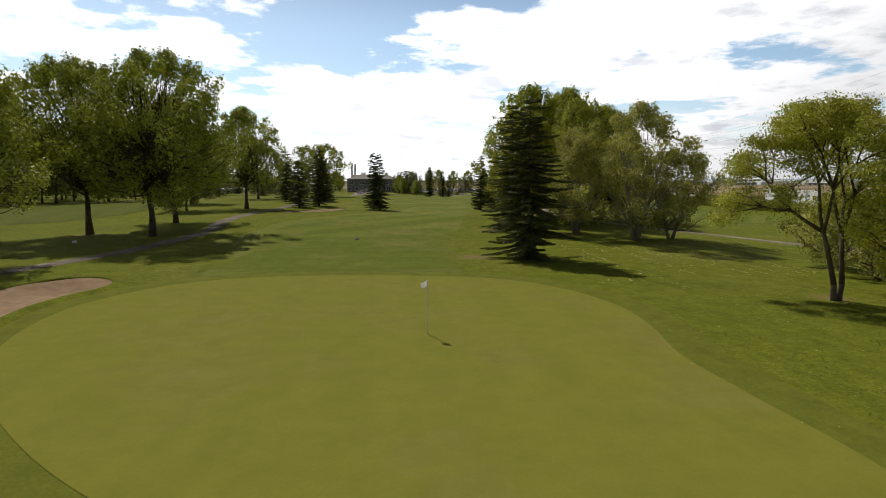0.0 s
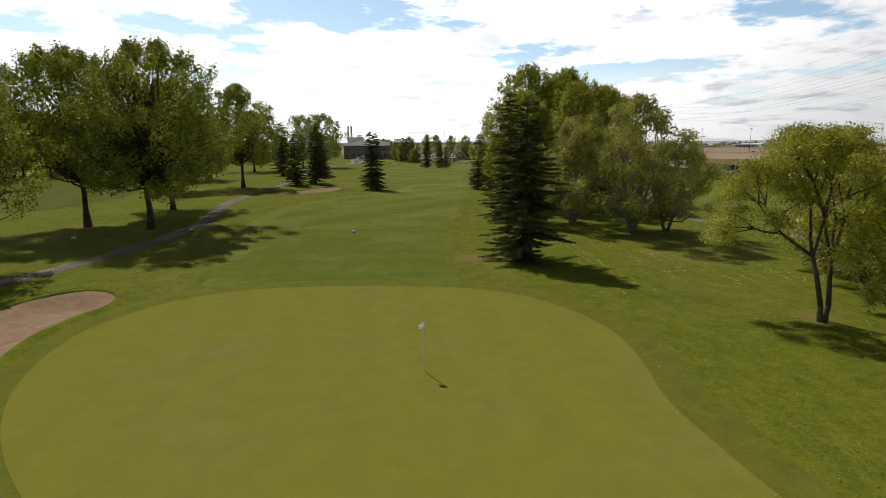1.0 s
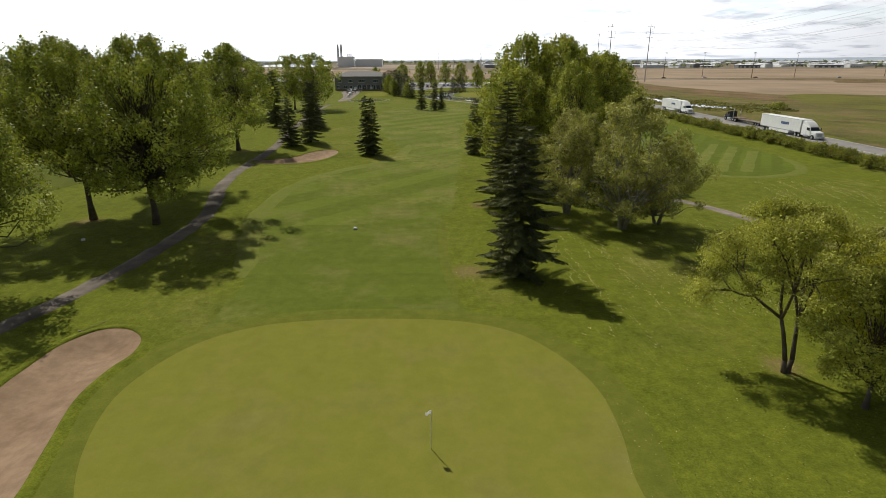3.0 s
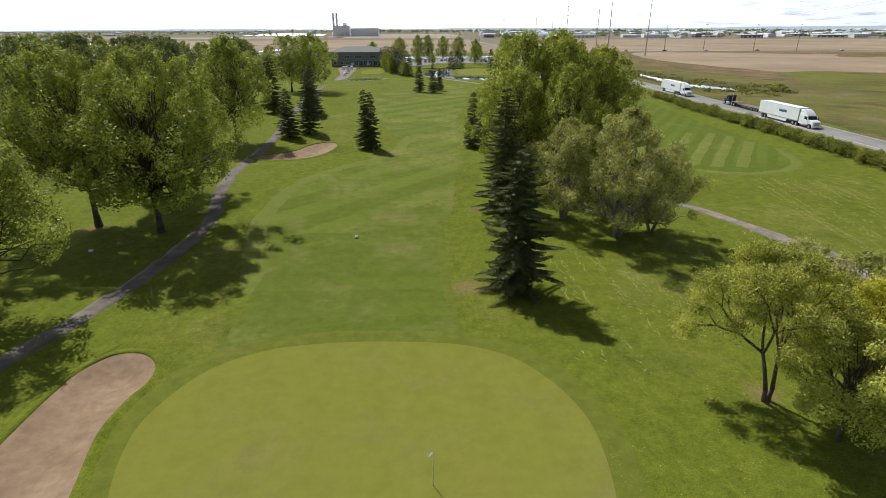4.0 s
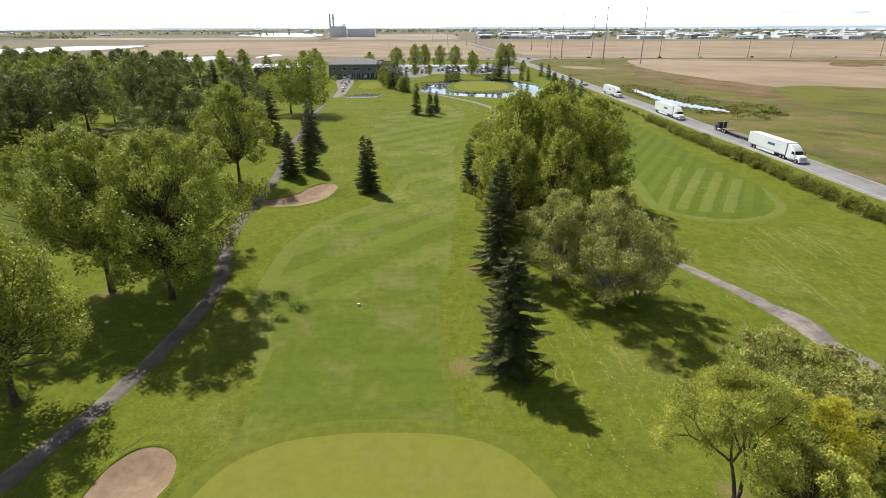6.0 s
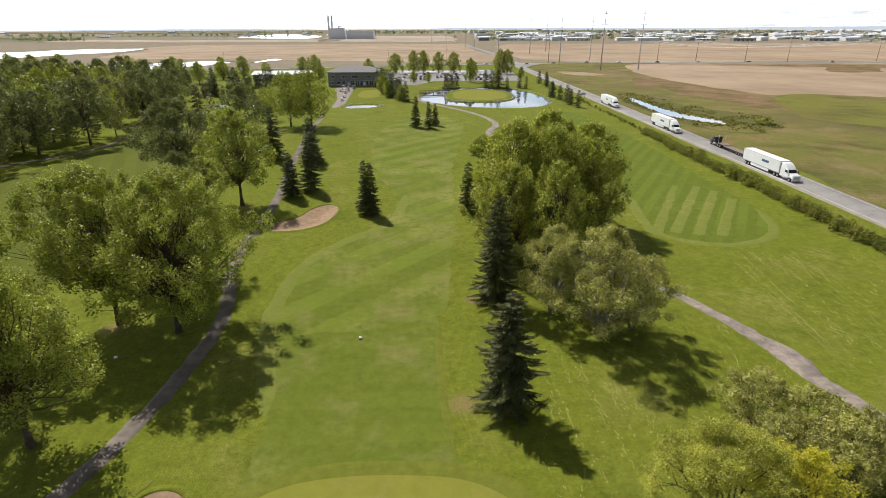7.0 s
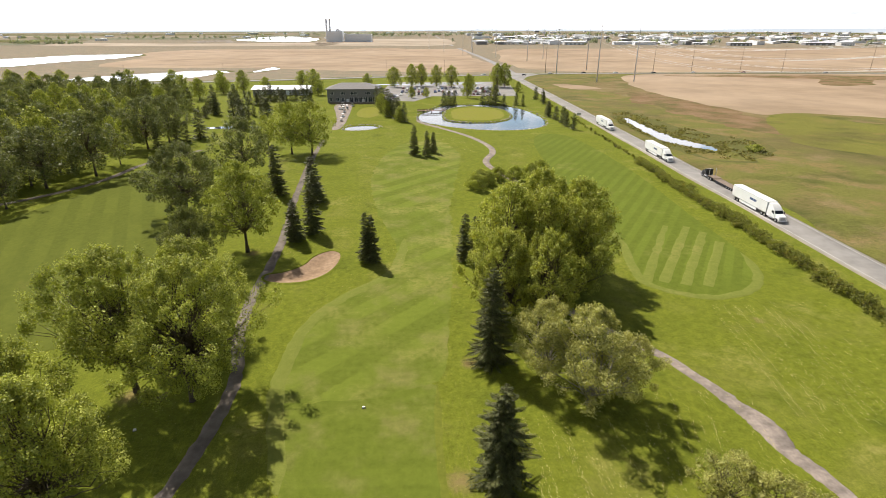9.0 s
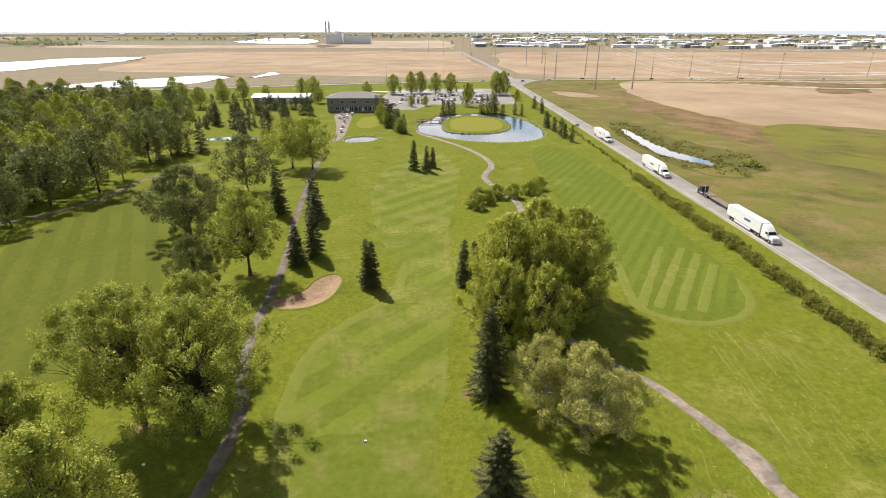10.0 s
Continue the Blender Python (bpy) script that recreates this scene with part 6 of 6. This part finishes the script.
for b, (x, y) in zip(blocks, first):
    b.matrix_basis = pose(x, y, rising(y))
for i in range(330):
    x = rng.uniform(150, 2700)
    y = 1700 - 0.16 * x + rng.exponential(640)
    if x / y > 0.95 or y > 4300:
        continue
    copy_thing(blocks[int(rng.choice([0, 0, 1, 2]))], pose(x, y, rising(y), 0, 0, rng.choice([0, 90]) + 4 * rng.normal()) @ Matrix.Diagonal((rng.uniform(0.25, 1.3), rng.uniform(0.5, 1.4), rng.uniform(0.5, 1.3), 1)))
for i in range(26):
    x, y = rng.uniform(-2300, -200), rng.uniform(2000, 3800)
    copy_thing(blocks[int(rng.integers(2))], pose(x, y, rising(y), 0, 0, rng.uniform(0, 180)) @ Matrix.Diagonal((rng.uniform(0.2, 0.8), rng.uniform(0.4, 1), rng.uniform(0.5, 1), 1)))

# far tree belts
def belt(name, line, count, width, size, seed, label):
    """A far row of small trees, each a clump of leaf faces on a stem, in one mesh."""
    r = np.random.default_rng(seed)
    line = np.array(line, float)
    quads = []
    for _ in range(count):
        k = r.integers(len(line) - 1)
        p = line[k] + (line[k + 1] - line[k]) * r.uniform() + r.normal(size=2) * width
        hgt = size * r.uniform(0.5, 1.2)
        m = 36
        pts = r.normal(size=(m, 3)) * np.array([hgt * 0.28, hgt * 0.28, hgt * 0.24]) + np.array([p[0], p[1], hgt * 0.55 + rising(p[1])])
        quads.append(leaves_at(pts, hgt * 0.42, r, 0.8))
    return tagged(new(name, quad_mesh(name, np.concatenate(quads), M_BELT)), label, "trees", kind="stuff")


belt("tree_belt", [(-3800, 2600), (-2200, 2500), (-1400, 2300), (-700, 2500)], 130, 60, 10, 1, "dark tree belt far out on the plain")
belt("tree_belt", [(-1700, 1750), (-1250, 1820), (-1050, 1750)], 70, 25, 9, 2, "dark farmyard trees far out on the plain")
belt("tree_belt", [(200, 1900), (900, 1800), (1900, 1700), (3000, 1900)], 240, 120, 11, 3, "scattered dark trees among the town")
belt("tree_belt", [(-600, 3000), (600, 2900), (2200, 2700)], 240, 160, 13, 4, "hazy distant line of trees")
mound = Geo()
n = 40
prof = [(-790 + 170 * i / n, 1950 + 60 * math.sin(i * 0.3), 3.5 + 5 * math.sin(math.pi * i / n) ** 0.5) for i in range(n + 1)]
mound.add([(x, y - 60, -0.5) for x, y, z in prof] + [(x, y, z) for x, y, z in prof] + [(x, y + 60, -0.5) for x, y, z in prof],
          [(r * (n + 1) + i, r * (n + 1) + i + 1, (r + 1) * (n + 1) + i + 1, (r + 1) * (n + 1) + i) for r in range(2) for i in range(n)])
structure("earth_mound", mound.mesh("earth_mound", M_SOIL, True), "long dark mound of bare soil on the plain", "mound")

# reeds round the ditch
rng = np.random.default_rng(21)
spot = np.column_stack([rng.uniform(97, 142, 6500), rng.uniform(186, 314, 6500)])
wet = depth_inside(DITCH, spot[:, 0], spot[:, 1])
thick = np.array([noise.noise((x * 0.12, y * 0.12, 2.0)) for x, y in spot])
spot = spot[(depth_inside(MARSH, spot[:, 0], spot[:, 1]) > 0.5) & (wet < -0.2) & ((wet > -5) | (thick > 0.05))]
n = len(spot)
base = np.column_stack([spot, land(spot[:, 0], spot[:, 1])])
turn = rng.uniform(0, 2 * np.pi, n)
wide = np.column_stack([np.cos(turn), np.sin(turn), np.zeros(n)]) * rng.uniform(0.25, 0.6, n)[:, None]
rise = np.column_stack([rng.normal(0, 0.2, n), rng.normal(0, 0.2, n), rng.uniform(0.25, 0.7, n)])
M_REED = foliage("reed", (0.13, 0.125, 0.048), (0.27, 0.235, 0.105), None, 0.0, 0.35, 0.05)
tagged(new("reeds", quad_mesh("reeds", np.stack([base - wide * 0.5, base + wide * 0.5, base + wide + rise, base - wide + rise], axis=1), M_REED)), "dark olive reeds round a wet ditch", "reeds", kind="stuff")

# fallen leaves under the trees
rng = np.random.default_rng(15)
fallen = []
for x, y, r, n in ((-36, 58, 13, 1100), (20, 26, 9, 450), (20, 58, 12, 500), (16, 84, 14, 700), (-30, 105, 16, 900), (-12, 85, 16, 500), (7, 43, 8, 300), (30, 34, 9, 400), (-40, 42, 10, 500), (8, 22, 12, 350)):
    d = np.abs(rng.normal(0, r * 0.6, n))
    a = rng.uniform(0, 2 * np.pi, n)
    fallen.append(np.column_stack([x + d * np.cos(a), y + d * np.sin(a)]))
fallen = np.concatenate(fallen)
fallen = fallen[(depth_inside(GREEN, fallen[:, 0], fallen[:, 1]) < 0.3) & (depth_inside(BUNKER_NEAR, fallen[:, 0], fallen[:, 1]) < 0)]
pts = np.column_stack([fallen, land(fallen[:, 0], fallen[:, 1]) + 0.07])
M_FALLEN = foliage("fallen_leaf", (0.26, 0.22, 0.07), (0.44, 0.38, 0.16), None, 0.0, 0.1, 0.1)
tagged(new("fallen_leaves", quad_mesh("fallen_leaves", leaves_at(pts, 0.06, rng, 0.7, 2.0), M_FALLEN)), "scattered pale yellow fallen leaves on grass", "leaves", kind="stuff")

# rows of dry mown clippings, and tufts in the rough
rng = np.random.default_rng(16)
dashes = []
for ox, oy, angle, count, gap, reach, many in ((45.5, 47, 83.5, 16, 0.85, 36, -0.12), (57.5, 50, 83.5, 9, 1.5, 34, 0.22), (9.5, 27, 93, 15, 0.95, 26, 0.06), (22, 34, 78, 11, 1.45, 27, 0.0), (8, 196, 118, 12, 2.0, 34, 0.15)):
    along = np.array([math.cos(radians(angle)), math.sin(radians(angle))])
    across = np.array([along[1], -along[0]])
    for k in range(count):
        run = np.arange(rng.uniform(0, 8), reach, 0.42)
        place_k = k * gap + rng.normal() * 0.35
        keep = np.array([noise.noise((q * 0.20, k * 3.1, ox)) + 0.5 * noise.noise((q * 0.05, k * 0.6, ox)) for q in run]) + rng.uniform(-0.42, 0.42, len(run)) > many + 0.02
        for q in run[keep]:
            for _ in range(3):
                p = np.array([ox, oy]) + along * (q + rng.uniform(-0.2, 0.2)) + across * (place_k + 0.3 * noise.noise((q * 0.15, k, 3.0)) + rng.normal() * 0.15)
                h, w = along * rng.uniform(0.05, 0.16) + across * rng.normal() * 0.05, across * rng.uniform(0.015, 0.034)
                dashes.append((p - h, p + w, p + h, p - w))
dashes = np.array(dashes)
flat = dashes.reshape(-1, 2)
dashes = np.column_stack([flat, land(flat[:, 0], flat[:, 1]) + rng.uniform(0.04, 0.08, len(flat))]).reshape(-1, 4, 3)
M_CLIP = foliage("dry_clippings", (0.32, 0.29, 0.11), (0.54, 0.48, 0.21), None, 0.0, 0.1, 0.05)
tagged(new("grass_clippings", quad_mesh("grass_clippings", dashes, M_CLIP)), "dry yellow mown clippings lying in rows", "clippings", kind="stuff")

spot = np.column_stack([rng.uniform(-30, 34, 44000), 5 + 36 * rng.uniform(0, 1, 44000) ** 1.2])
inside = (depth_inside(GREEN, spot[:, 0], spot[:, 1]) < -1.9) & (depth_inside(BUNKER_NEAR, spot[:, 0], spot[:, 1]) < -0.8) & (depth_inside(APRON, spot[:, 0], spot[:, 1]) < 0)
patchy = np.array([noise.noise((x * 0.45, y * 0.16, 7.0)) + 0.6 * noise.noise((x * 1.7, y * 0.6, 3.0)) for x, y in spot]) + rng.uniform(-0.45, 0.45, len(spot)) > 0.08
spot = spot[inside & patchy]
base = np.column_stack([spot, land(spot[:, 0], spot[:, 1]) + 0.03])
M_TUFT = foliage("grass_tufts", (0.095, 0.118, 0.020), (0.235, 0.236, 0.066), None, 0.0, 0.3, 0.05)
tagged(new("grass_tufts", quad_mesh("grass_tufts", leaves_at(base, 0.105, rng, 0.22, 0.45), M_TUFT)), "tufts of longer blades and dry litter in rough grass", "grass", kind="stuff")
